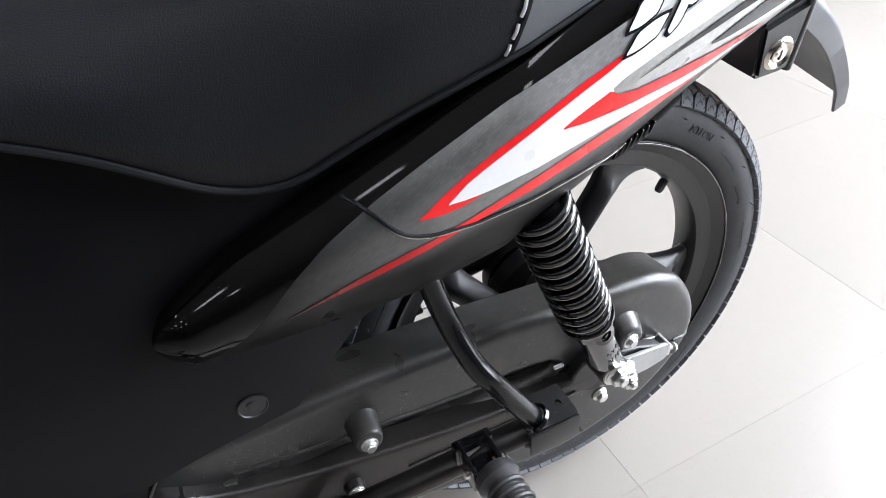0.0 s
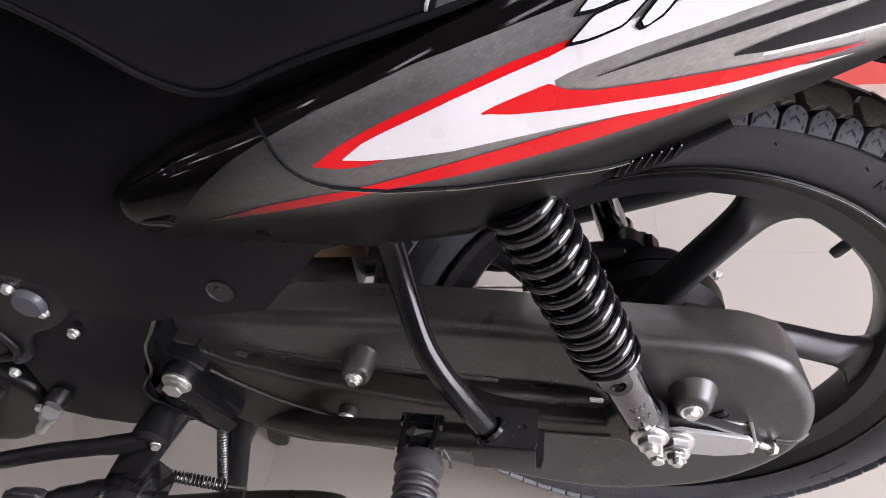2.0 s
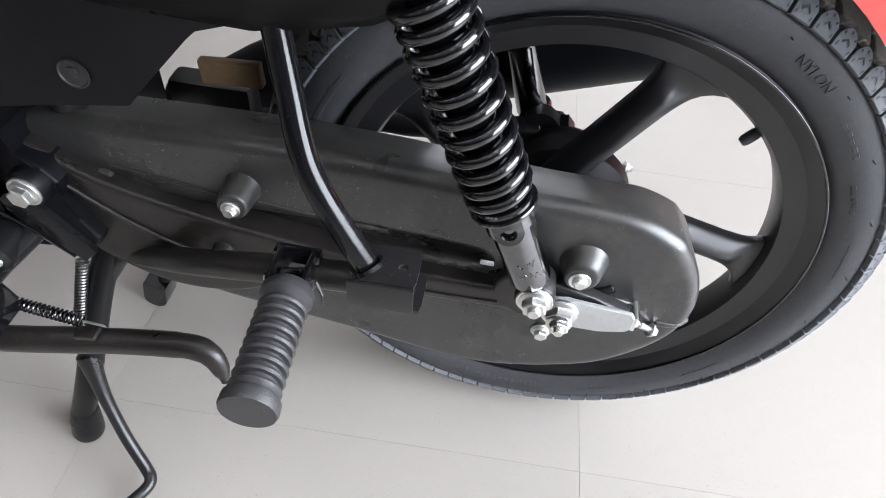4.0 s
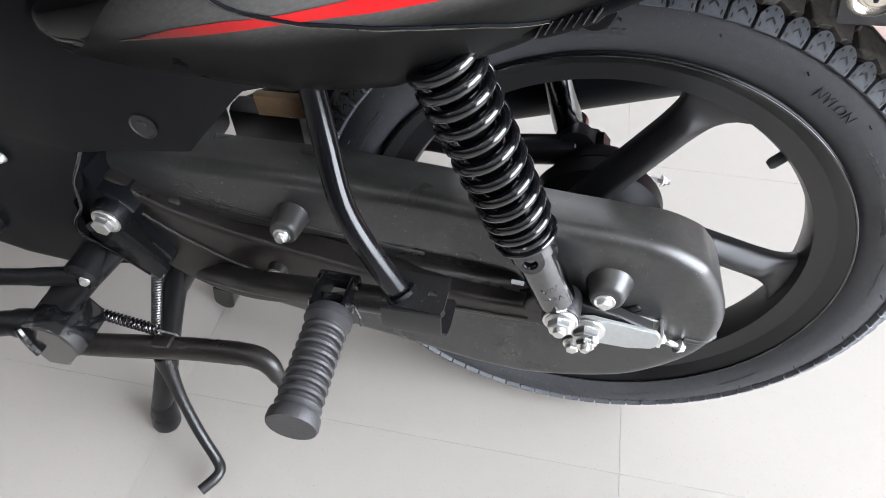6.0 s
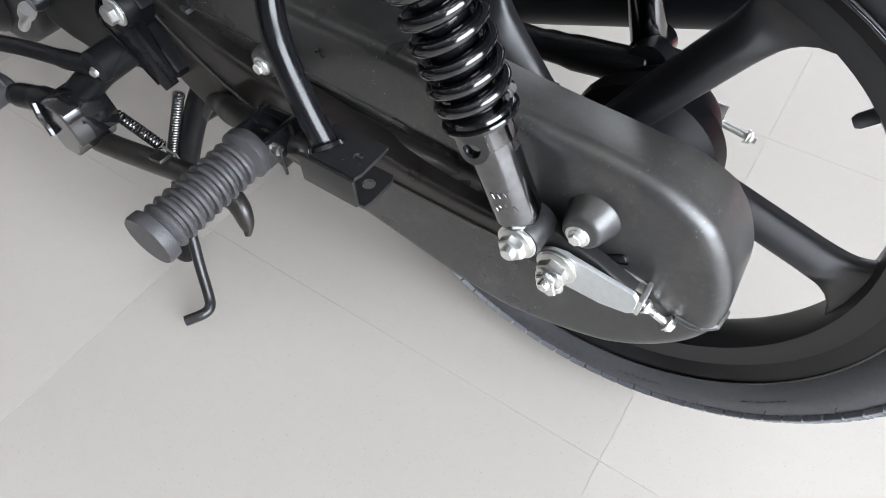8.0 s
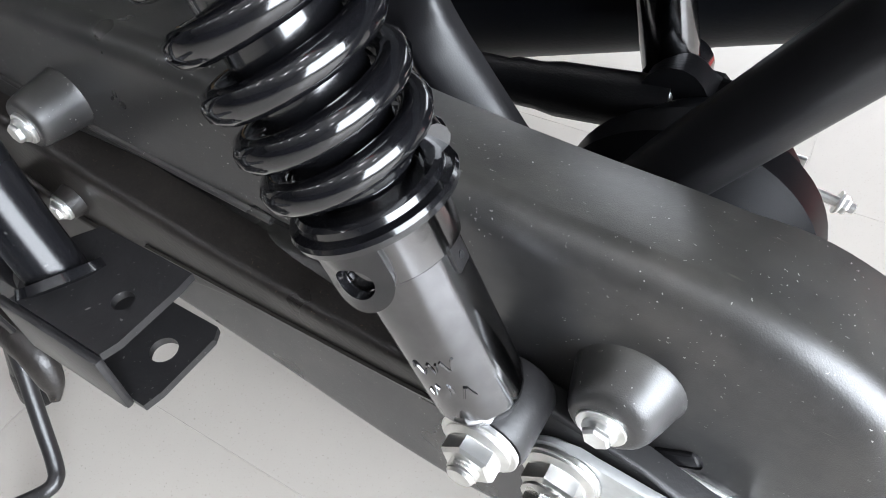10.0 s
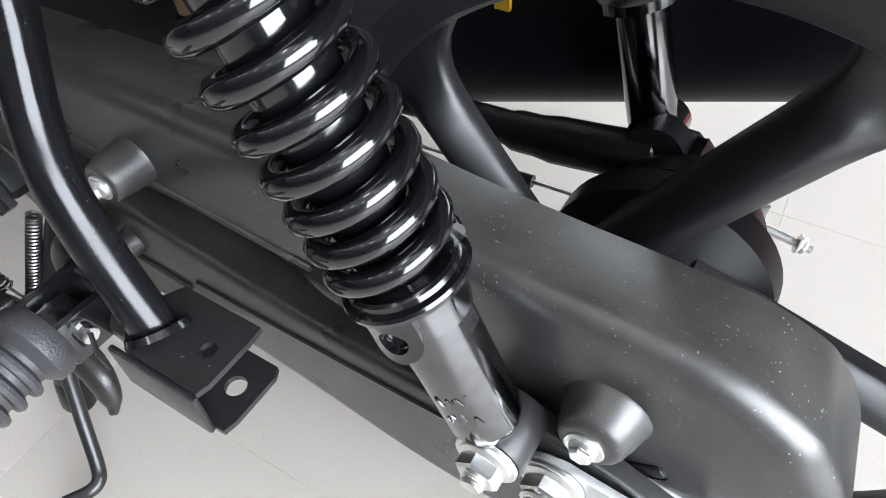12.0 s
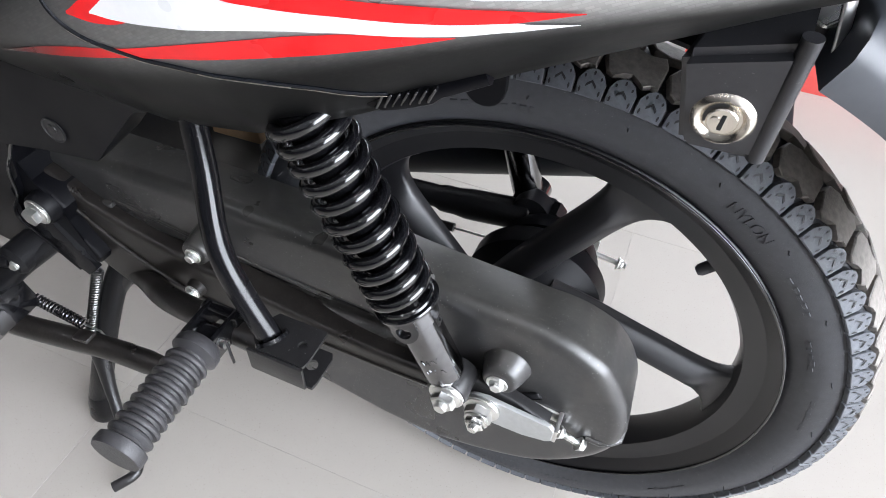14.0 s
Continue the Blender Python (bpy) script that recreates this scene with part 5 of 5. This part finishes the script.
# ---- frame behind the covers ----
part("frame_rail", tube(spline([(-0.7, -0.09, 0.6), (-0.35, -0.1, 0.585), (-0.15, -0.1, 0.62), (0.1, -0.095, 0.7), (0.24, -0.09, 0.75)], 6), 0.013, 14), FRAME, BIKE, "black steel seat rail")
part("frame_rail", tube(spline([(-0.7, 0.09, 0.6), (-0.35, 0.1, 0.6), (-0.15, 0.1, 0.64), (0.1, 0.095, 0.7), (0.24, 0.09, 0.75)], 6), 0.013, 14), FRAME, BIKE, "black steel seat rail")
part("frame_post", tube([(-0.43, -0.08, 0.30), (-0.40, -0.09, 0.60)], 0.015, 14), FRAME, BIKE)
part("tool_box", box((-0.285, 0.07, 0.505), (0.13, 0.03, 0.13), None, 0.006), FRAME, BIKE, "dark box inside the frame")
# added box, only there to block the floor seen through the frame
part("gap_blocker", box((-0.366, 0.055, 0.343), (0.085, 0.03, 0.058), None, 0.005), FRAME, BIKE, "added dark box that closes a see-through gap in the frame")
part("tan_strap_box", box((-0.321, 0.01, 0.4135), (0.058, 0.010, 0.024), Matrix.Rotation(radians(-3), 3, "Y"), 0.0015), TAN, BIKE, "tan card packing piece")
bm = bmesh.new()
rows = []
for i in range(41):
    a = radians(73 + (120 - 73) * i / 40)
    r = 0.352
    rows.append([bm.verts.new(HUB + V(math.cos(a) * (r + dr), y, math.sin(a) * (r + dr))) for y, dr in ((-0.075, -0.008), (-0.078, -0.004), (-0.066, 0.0), (0.066, 0.0), (0.078, -0.004), (0.075, -0.008), (0.073, -0.008), (0.064, -0.003), (-0.064, -0.003), (-0.073, -0.008))])
n = len(rows[0])
for a, b in zip(rows, rows[1:]):
    for j in range(n):
        bm.faces.new((a[j], b[j], b[(j + 1) % n], a[(j + 1) % n]))
GUARD = part("inner_mudguard", bm, BODY, BIKE, "black inner rear mudguard", 50)
part("guard_tab", plate(arc(-0.037, 0.592, 0.0135, 180, 360, 10) + [(-0.0235, 0.62), (-0.0505, 0.62)], -0.072, -0.078, 0.001), BODY, GUARD, "rounded black tab")
part("guard_rib", box((-0.075, -0.10, 0.612), (0.075, 0.012, 0.012), Matrix.Rotation(radians(-22), 3, "Y"), 0.003), FRAME, GUARD)

bm = tube(spline([(-0.085, -0.146, 0.618), (-0.066, -0.150, 0.6215), (-0.04, -0.150, 0.633), (-0.012, -0.147, 0.648)], 6), [0.007] * 6 + [0.008] * 7 + [0.006] * 6, 12, 0.7)
UNDER = part("under_panel_rail", bm, BODY, BIKE, "black plastic rail under the tail panel")
for i in range(7):
    x = -0.066 + 0.0048 * i
    part("rib", box((x, -0.1555, 0.6215 + 0.42 * (x + 0.066)), (0.0018, 0.004, 0.010), Matrix.Rotation(radians(25), 3, "Y"), 0.0006, 1), GLOSS, UNDER)

# rear mudguard flap
bm = bmesh.new()
rows = []
for i in range(-3, 31):
    a = radians(70.5 - 33 * i / 30)
    r = interp(i, [0, 30], [0.407, 0.374])
    w = interp(i, [-2, -1, 0, 5, 15, 25, 30], [0.06, 0.066, 0.12, 0.112, 0.1, 0.089, 0.08])
    sk = interp(i, [0, 5, 30], [0.03, 0.0285, 0.022])
    rows.append([bm.verts.new(HUB + V(math.cos(a) * (r + dr), y, math.sin(a) * (r + dr))) for y, dr in ((-w, -sk), (-w - 0.002, -sk * 0.4), (-w + 0.004, -0.004), (-w + 0.016, 0.002), (0, 0.012), (w - 0.016, 0.002), (w - 0.004, -0.004), (w, -sk), (w - 0.003, -sk), (w - 0.018, -0.002), (0, 0.008), (-w + 0.018, -0.002), (-w + 0.003, -sk))])
n = len(rows[0])
for a, b in zip(rows, rows[1:]):
    for j in range(n):
        bm.faces.new((a[j], b[j], b[(j + 1) % n], a[(j + 1) % n]))
bm.faces.new(rows[-1])
part("rear_mudguard", bm, MUD, BIKE, "glossy dark grey rear mudguard", 50)

# helmet lock
bm = bmesh.new()
lo = [(0.094, -0.078, 0.623), (0.118, -0.075, 0.625), (0.113, -0.137, 0.631), (0.0775, -0.137, 0.6295)]
hi = [(0.090, -0.078, 0.712), (0.112, -0.075, 0.722), (0.112, -0.144, 0.690), (0.066, -0.144, 0.676)]
v0, v1 = [bm.verts.new(p) for p in lo], [bm.verts.new(p) for p in hi]
bm.faces.new(v0[::-1]), bm.faces.new(v1)
for i in range(4):
    bm.faces.new((v0[i], v0[(i + 1) % 4], v1[(i + 1) % 4], v1[i]))
bmesh.ops.bevel(bm, geom=list(bm.edges), offset=0.004, segments=2, affect="EDGES")
LOCKBOX = part("lock_housing", bm, HOUSING, BIKE, "black plastic helmet lock housing")
LN = V(0.0, -0.99, -0.12).normalized()
LP = V(0.0925, -0.1395, 0.6505)
part("lock_bezel", turned(LP, LN, [(-0.004, 0.0137), (0.0006, 0.0137), (0.0024, 0.0122), (0.0030, 0.0112), (0.0026, 0.0104), (0.0004, 0.0082), (0.0004, 0.0070)], 40), NICKEL, LOCKBOX, "brushed nickel lock bezel", 30)
part("lock_barrel", turned(LP, LN, [(0.0, 0.0068), (0.0020, 0.0068), (0.0026, 0.0062), (0.0026, 0.0001)], 32), NICKEL, LOCKBOX, "nickel lock barrel", 30)
part("keyhole", box(LP + LN * 0.0027, (0.0019, 0.0009, 0.0078), Matrix.Rotation(radians(4), 3, "Y"), 0.0002), DARK, LOCKBOX, "dark keyhole slot")
part("keyhole_flap", turned(LP + LN * 0.0024 + V(-0.0029, 0, 0.0003), LN, [(0, 0.0022), (0.0007, 0.0020), (0.0010, 0.0012), (0.0010, 0.0001)], 16), NICKEL, LOCKBOX, "bright keyhole dust flap")
part("housing_edge", tube([(0.1115, -0.1405, 0.694), (0.1118, -0.1375, 0.660), (0.1120, -0.1345, 0.632)], 0.0042, 14), HOUSING, LOCKBOX, "rounded outer edge of the housing")
part("rail_end", tube([(0.121, -0.1, 0.712), (0.1305, -0.1, 0.664)], 0.0035, 12, 0.5), ZINC, LOCKBOX, "bright metal strip")
part("tail_bracket", plate([(0.105, 0.64), (0.1215, 0.647), (0.129, 0.658), (0.122, 0.72), (0.105, 0.72)], -0.055, -0.085, 0.004), FRAME, LOCKBOX, "black tail light bracket")
hexbolt("bolt", (0.121, -0.088, 0.683), (-0.3, -0.9, 0.2), 0.006, 0.004, LOCKBOX)

# ---- engine ----
ENG = part("engine", box((-0.62, 0.0, 0.385), (0.34, 0.22, 0.19), None, 0.02, 3), ENGINE, BIKE, "black engine crankcase")
part("sprocket_cover", plate([(-0.60, 0.31), (-0.565, 0.30), (-0.52, 0.296), (-0.470, 0.303), (-0.478, 0.352), (-0.476, 0.370), (-0.459, 0.393), (-0.451, 0.424), (-0.437, 0.446), (-0.422, 0.468), (-0.428, 0.484), (-0.47, 0.486), (-0.53, 0.478), (-0.575, 0.45), (-0.60, 0.40)], -0.09, -0.143, 0.008, 3), BODY, ENG, "smooth black sprocket cover")
part("generator_cover", shell_plate(closed_spline([(-0.80, 0.36), (-0.807, 0.30), (-0.775, 0.260), (-0.704, 0.246), (-0.657, 0.262), (-0.618, 0.295), (-0.606, 0.345), (-0.648, 0.380), (-0.70, 0.398), (-0.757, 0.402)]), -0.10, -0.146, 0.009, 4), ENGINE, ENG, "rounded black generator cover", 40)
part("cover_disc", turned((-0.745, -0.140, 0.318), OUT, [(0, 0.069), (0.010, 0.068), (0.017, 0.063), (0.022, 0.051), (0.0225, 0.022), (0.0215, 0.0205), (0.0215, 0.0165), (0.0228, 0.015), (0.0228, 0.0001)], 56), ENGINE, ENG, "raised round face of the generator cover", 30)
part("cover_lettering", box((-0.745, -0.1630, 0.318), (0.016, 0.0014, 0.004), Matrix.Rotation(radians(25), 3, "Y"), 0.0004, 1), ENGINE, ENG, "raised plain bar on the cover")
part("upper_cover", shell_plate(closed_spline([(-0.762, 0.412), (-0.70, 0.404), (-0.648, 0.388), (-0.606, 0.398), (-0.586, 0.416), (-0.590, 0.446), (-0.602, 0.472), (-0.622, 0.505), (-0.664, 0.535), (-0.722, 0.535), (-0.772, 0.495), (-0.778, 0.445)]), -0.10, -0.150, 0.010, 4), ENGINE, ENG, "stepped black upper engine cover", 40)
part("upper_boss", turned((-0.682, -0.146, 0.472), OUT, [(0, 0.050), (0.008, 0.049), (0.016, 0.043), (0.019, 0.034), (0.019, 0.012), (0.021, 0.010), (0.021, 0.0001)], 44), ENGINE, ENG, "round raised boss", 30)
part("gear_cover", shell_plate(closed_spline([(-0.600, 0.396), (-0.574, 0.404), (-0.556, 0.436), (-0.520, 0.452), (-0.494, 0.478), (-0.500, 0.512), (-0.535, 0.532), (-0.585, 0.528), (-0.604, 0.482), (-0.588, 0.444)], 0.005), -0.10, -0.1485, 0.005, 3), ENGINE, ENG, "angular black gear cover", 30)
part("cover_rib", tube(spline([(-0.715, -0.147, 0.383), (-0.695, -0.150, 0.352), (-0.676, -0.151, 0.326), (-0.655, -0.149, 0.336), (-0.634, -0.147, 0.356)], 5), 0.004, 10), ENGINE, ENG, "raised rib of the cover")
part("cover_rib", tube(spline([(-0.588, -0.149, 0.446), (-0.578, -0.151, 0.425), (-0.584, -0.151, 0.412), (-0.612, -0.150, 0.404), (-0.644, -0.148, 0.382)], 5), 0.0038, 10), ENGINE, ENG)
part("oval_cap", turned((-0.528, -0.146, 0.484), OUT, [(0, 0.0150), (0.006, 0.0146), (0.009, 0.012), (0.0095, 0.0001)], 28), MUD, ENG, "smooth grey round cap", 40)
for x, y, z in ((-0.749, -0.150, 0.408), (-0.622, -0.152, 0.438), (-0.539, -0.149, 0.500), (-0.521, -0.149, 0.473), (-0.508, -0.147, 0.446), (-0.600, -0.150, 0.388), (-0.609, -0.148, 0.328), (-0.79, -0.146, 0.335), (-0.70, -0.152, 0.528)):
    hexbolt("bolt", (x, y, z), OUT, 0.0046, 0.005, ENG, ZINC)
part("cylinder_block", box((-0.78, 0.0, 0.5), (0.13, 0.17, 0.22), Matrix.Rotation(radians(20), 3, "Y"), 0.01), ENGINE, ENG)
bm = bmesh.new()
for i in range(7):
    add_box(bm, (-0.79 - 0.008 * i, 0.0, 0.43 + 0.022 * i), (0.17, 0.2, 0.006), Matrix.Rotation(radians(20), 3, "Y"), 0.001, 1)
part("cooling_fins", bm, ENGINE, ENG, "black cooling fins")
part("selector_shaft", turned((-0.580, -0.162, 0.342), (-0.030, -0.006, -0.034), [(0, 0.0085), (0.010, 0.0085), (0.011, 0.0055), (0.034, 0.0055), (0.038, 0.0048)], 16), ZINC, ENG, "dull zinc selector shaft end")
part("shaft_seal", turned((-0.578, -0.138, 0.346), OUT, [(0, 0.011), (0.016, 0.0105), (0.020, 0.008), (0.020, 0.001)], 20), ENGINE, ENG)

# gear lever
LEVER = part("gear_lever", tube(spline([(-0.476, -0.171, 0.322), (-0.52, -0.178, 0.317), (-0.575, -0.186, 0.312), (-0.63, -0.197, 0.306), (-0.70, -0.208, 0.293), (-0.765, -0.218, 0.278)], 6), [0.0095] * 7 + [0.0085] * 12 + [0.0075] * 12, 12), ENGINE, BIKE, "black steel gear lever")
part("lever_boss", turned((-0.476, -0.140, 0.321), OUT, [(0, 0.017), (0.032, 0.017), (0.037, 0.013), (0.037, 0.001)], 24), ENGINE, LEVER)
hexbolt("bolt", (-0.468, -0.176, 0.323), (0.3, -1, 0.1), 0.0045, 0.005, LEVER)
ribbed_peg("pedal_rubber", V(-0.765, -0.218, 0.278), V(-0.767, -0.272, 0.275), 0.009, 6, LEVER, "black ribbed pedal rubber")

# rider footpeg and side stand bracket
BR = part("stand_bracket", plate([(-0.524, 0.292), (-0.50, 0.298), (-0.482, 0.292), (-0.474, 0.272), (-0.476, 0.256), (-0.492, 0.246), (-0.502, 0.228), (-0.526, 0.226), (-0.534, 0.25)], -0.172, -0.222, 0.003, 2, True), GLOSS, BIKE, "gloss black welded stand bracket")
part("weld_bead", tube(spline([(-0.526, -0.223, 0.291), (-0.522, -0.226, 0.278), (-0.526, -0.224, 0.265), (-0.522, -0.225, 0.252)], 6), 0.0042, 8), GLOSS, BR, "shiny weld bead")
bm = bmesh.new()
rows = []
for x, y, z, wide, thick in ((-0.470, -0.122, 0.322, 0.031, 0.014), (-0.480, -0.148, 0.314, 0.031, 0.014), (-0.494, -0.172, 0.300, 0.027, 0.013), (-0.508, -0.190, 0.283, 0.023, 0.014), (-0.516, -0.198, 0.266, 0.020, 0.015)):
    ring = []
    for i in range(16):
        a = 2 * math.pi * i / 16
        c, q = math.cos(a), math.sin(a)
        u, v = wide * math.copysign(abs(c) ** 0.6, c), thick * math.copysign(abs(q) ** 0.6, q)
        ring.append(bm.verts.new((x + 0.94 * u, y - 0.75 * v, z + 0.2 * u + 0.6 * v)))
    rows.append(ring)
for p, q in zip(rows, rows[1:]):
    for i in range(16):
        bm.faces.new((p[i], p[(i + 1) % 16], q[(i + 1) % 16], q[i]))
bm.faces.new(rows[0][::-1])
bm.faces.new(rows[-1])
part("bracket_arm", bm, ENGINE, BR, "flat black bracket arm", 40)
part("peg_arm", tube(spline([(-0.512, -0.205, 0.278), (-0.545, -0.212, 0.279), (-0.575, -0.218, 0.275), (-0.606, -0.222, 0.268)], 6), [0.015] * 6 + [0.013] * 6 + [0.011] * 7, 14), ENGINE, BR)
bm = bmesh.new()
rows = []
for d, w, up, dn in ((0.0, 0.014, 0.004, 0.008), (0.004, 0.022, 0.009, 0.013), (0.014, 0.025, 0.011, 0.015), (0.05, 0.0255, 0.011, 0.016), (0.085, 0.025, 0.011, 0.016), (0.098, 0.023, 0.010, 0.014), (0.106, 0.017, 0.006, 0.009), (0.109, 0.008, 0.002, 0.004)):
    ring = []
    for i in range(20):
        a = 2 * math.pi * i / 20
        c, q = math.cos(a), math.sin(a)
        u = w * math.copysign(abs(c) ** 0.55, c)
        v = (up if q > 0 else dn) * math.copysign(abs(q) ** 0.7, q)
        ring.append(bm.verts.new((-0.602 + u, -0.210 - d, 0.279 + v)))
    rows.append(ring)
for p, q in zip(rows, rows[1:]):
    for i in range(20):
        bm.faces.new((p[i], p[(i + 1) % 20], q[(i + 1) % 20], q[i]))
bm.faces.new(rows[0][::-1])
bm.faces.new(rows[-1])
RPEG = part("rider_footpeg", bm, PEG, BIKE, "grey rubber rider footpeg")
for i in range(11):
    y = -0.2215 - 0.0085 * i
    part("rubber_rib", tube([(-0.623, y, 0.2855), (-0.618, y, 0.2905), (-0.602, y, 0.2915), (-0.586, y, 0.2905), (-0.581, y, 0.2855)], 0.0024, 8), PEG, RPEG)
STAND = part("side_stand", tube(spline([(-0.53, -0.192, 0.226), (-0.50, -0.190, 0.222), (-0.40, -0.181, 0.234), (-0.34, -0.182, 0.248), (-0.308, -0.184, 0.254), (-0.292, -0.187, 0.248), (-0.284, -0.192, 0.232), (-0.281, -0.197, 0.224)], 6), [0.0128] * 12 + [0.0122] * 9 + [0.0116] * 6 + [0.011, 0.0108, 0.0106, 0.0104, 0.010, 0.0095, 0.009, 0.0085, 0.0078, 0.007, 0.006, 0.005, 0.0045, 0.004, 0.0035, 0.003], 14, 0.85), DUSTY, BIKE, "scuffed black folded side stand")
part("stand_lug", box((-0.412, -0.183, 0.2455), (0.022, 0.014, 0.005), Matrix.Rotation(radians(-12), 3, "Y"), 0.002), DUSTY, STAND)
part("stand_pivot", turned((-0.522, -0.172, 0.238), OUT, [(0, 0.014), (0.036, 0.014), (0.04, 0.012), (0.04, 0.007), (0.046, 0.007)], 24), GLOSS, STAND)
part("stand_spring", coil((-0.482, -0.172, 0.258), (-0.425, -0.170, 0.243), 0.0052, 0.0013, 15, 6, 14), GLOSS, STAND, "black tension spring")
part("spring_hook", tube([(-0.50, -0.172, 0.264), (-0.482, -0.172, 0.258)], 0.0013, 6), ZINC, STAND)
part("spring_hook", tube([(-0.425, -0.170, 0.243), (-0.408, -0.168, 0.238), (-0.402, -0.168, 0.222)], 0.0013, 6), ZINC, STAND)

# centre stand
CST = part("centre_stand", tube(spline([(-0.405, -0.085, 0.315), (-0.435, -0.110, 0.246), (-0.449, -0.135, 0.191), (-0.470, -0.155, 0.116), (-0.500, -0.171, 0.03)], 5), 0.0132, 14), ENGINE, BIKE, "black tubular centre stand")
part("stand_foot", turned((-0.492, -0.1665, 0.052), (-0.17, -0.10, -0.98), [(0, 0.0138), (0.004, 0.0150), (0.030, 0.0172), (0.044, 0.0180), (0.050, 0.0165), (0.051, 0.001)], 24), ENGINE, CST, "worn black foot end")
part("stand_foot", plate(arc(-0.505, 0.016, 0.016, 180, 360, 8) + [(-0.485, 0.04), (-0.515, 0.046)], 0.022, 0.055, 0.003), GLOSS, CST, "black foot plate")
part("stand_leg", tube(spline([(-0.365, 0.10, 0.335), (-0.432, 0.09, 0.19), (-0.498, 0.04, 0.03)], 5), 0.0104, 14), FRAME, CST)
part("stand_cross_tube", tube([(-0.45, -0.115, 0.225), (-0.42, 0.09, 0.225)], 0.011, 12), FRAME, CST)
part("stand_brace", tube([(-0.37, -0.09, 0.33), (-0.44, -0.112, 0.225)], 0.008, 12), FRAME, CST)
part("foot_lever", tube(spline([(-0.462, -0.152, 0.150), (-0.448, -0.172, 0.108), (-0.425, -0.195, 0.062), (-0.402, -0.213, 0.033), (-0.3935, -0.222, 0.026), (-0.394, -0.233, 0.024), (-0.406, -0.252, 0.022)], 6), [0.012, 0.0115, 0.0105, 0.0095, 0.0088, 0.0082, 0.0076, 0.0072] + [0.0068] * 29, 12), FRAME, CST, "gloss black foot lever")
part("return_spring", coil((-0.4455, -0.118, 0.266), (-0.456, -0.158, 0.184), 0.0050, 0.0014, 28, 6, 14), DULL, CST, "grey tension spring")

# ---- front wheel, far off ----
FH = V(-1.31, 0, 0.29)
STEER = Matrix.Translation(FH) @ Matrix.Rotation(radians(-20), 4, "Z") @ Matrix.Translation(-FH)
FT = part("front_tyre", hoop(FH, (0, 1, 0), [(0.026, 0.222), (0.034, 0.24), (0.035, 0.255), (0.028, 0.275), (0.015, 0.284), (0.012, 0.281), (0.010, 0.281), (0.008, 0.286), (0, 0.287), (-0.008, 0.286), (-0.010, 0.281), (-0.012, 0.281), (-0.015, 0.284), (-0.028, 0.275), (-0.035, 0.255), (-0.034, 0.24), (-0.026, 0.222)], 96), RUBBER, BIKE, "black grooved front tyre", 40)
FR = part("front_rim", hoop(FH, (0, 1, 0), [(-0.027, 0.225), (-0.02, 0.2), (-0.012, 0.19), (0.012, 0.19), (0.02, 0.2), (0.027, 0.225)], 96), RIM, BIKE, "satin black front rim", 40)
for k in range(5):
    shared("spoke", sp.data, FR, Matrix.Translation(FH) @ Matrix.Rotation(radians(20 - 72 * k), 4, "Y"))
FT.matrix_basis = FR.matrix_basis = STEER
part("hub", turned(FH + V(0, -0.06, 0), (0, 1, 0), [(0, 0.03), (0.03, 0.055), (0.1, 0.06), (0.12, 0.04)], 32), RIM, FR)
for side in (-1, 1):
    part("fork_leg", tube([(-1.30, 0.10 * side, 0.27), (-1.10, 0.10 * side, 0.82)], 0.02, 16), GLOSS, BIKE, "black front fork leg")
bm = bmesh.new()
rows = []
for i in range(31):
    a = radians(-18 + 163 * i / 30)
    rows.append([bm.verts.new(FH + V(math.cos(a) * (0.315 + dr), y, math.sin(a) * (0.315 + dr))) for y, dr in ((-0.06, -0.04), (-0.055, -0.008), (-0.03, 0.006), (0.03, 0.006), (0.055, -0.008), (0.06, -0.04), (0.057, -0.04), (0.0, 0.002), (-0.057, -0.04))])
n = len(rows[0])
for a, b in zip(rows, rows[1:]):
    for j in range(n):
        bm.faces.new((a[j], b[j], b[(j + 1) % n], a[(j + 1) % n]))
part("front_mudguard", bm, GLOSS, BIKE, "gloss black front mudguard", 50).matrix_basis = STEER
part("exhaust_header", tube(spline([(-0.86, -0.02, 0.52), (-0.95, -0.03, 0.42), (-0.93, 0.0, 0.28), (-0.82, 0.08, 0.22), (-0.55, 0.15, 0.3), (-0.48, 0.165, 0.36)], 6), 0.02, 14), FARBLACK, BIKE, "black exhaust header pipe")
part("fuel_tank", box((-0.9, 0, 0.78), (0.35, 0.27, 0.22), None, 0.07, 4), PANEL_BLACK, BIKE, "gloss black fuel tank")

# ---- floor tiles ----
tile = bmesh.new()
add_box(tile, (0, 0, -0.005), (TW - JOINT, TW - JOINT, 0.01), None, 0.00015, 1)
tme = bpy.data.meshes.new("tile")
tile.to_mesh(tme)
tile.free()
tme.materials.append(TILE)
for i in range(-16, 7):
    for j in range(-14, 8):
        c = Matrix.Rotation(TURNED, 4, "Z") @ V((i + 0.5) * TW - 0.507, (j + 0.5) * TW - 0.115, 0)
        if -9.1 < c.x < 2.75 and -8.2 < c.y < 5.4:
            shared("tile", tme, floor, Matrix.Translation(c) @ Matrix.Rotation(TURNED, 4, "Z"))
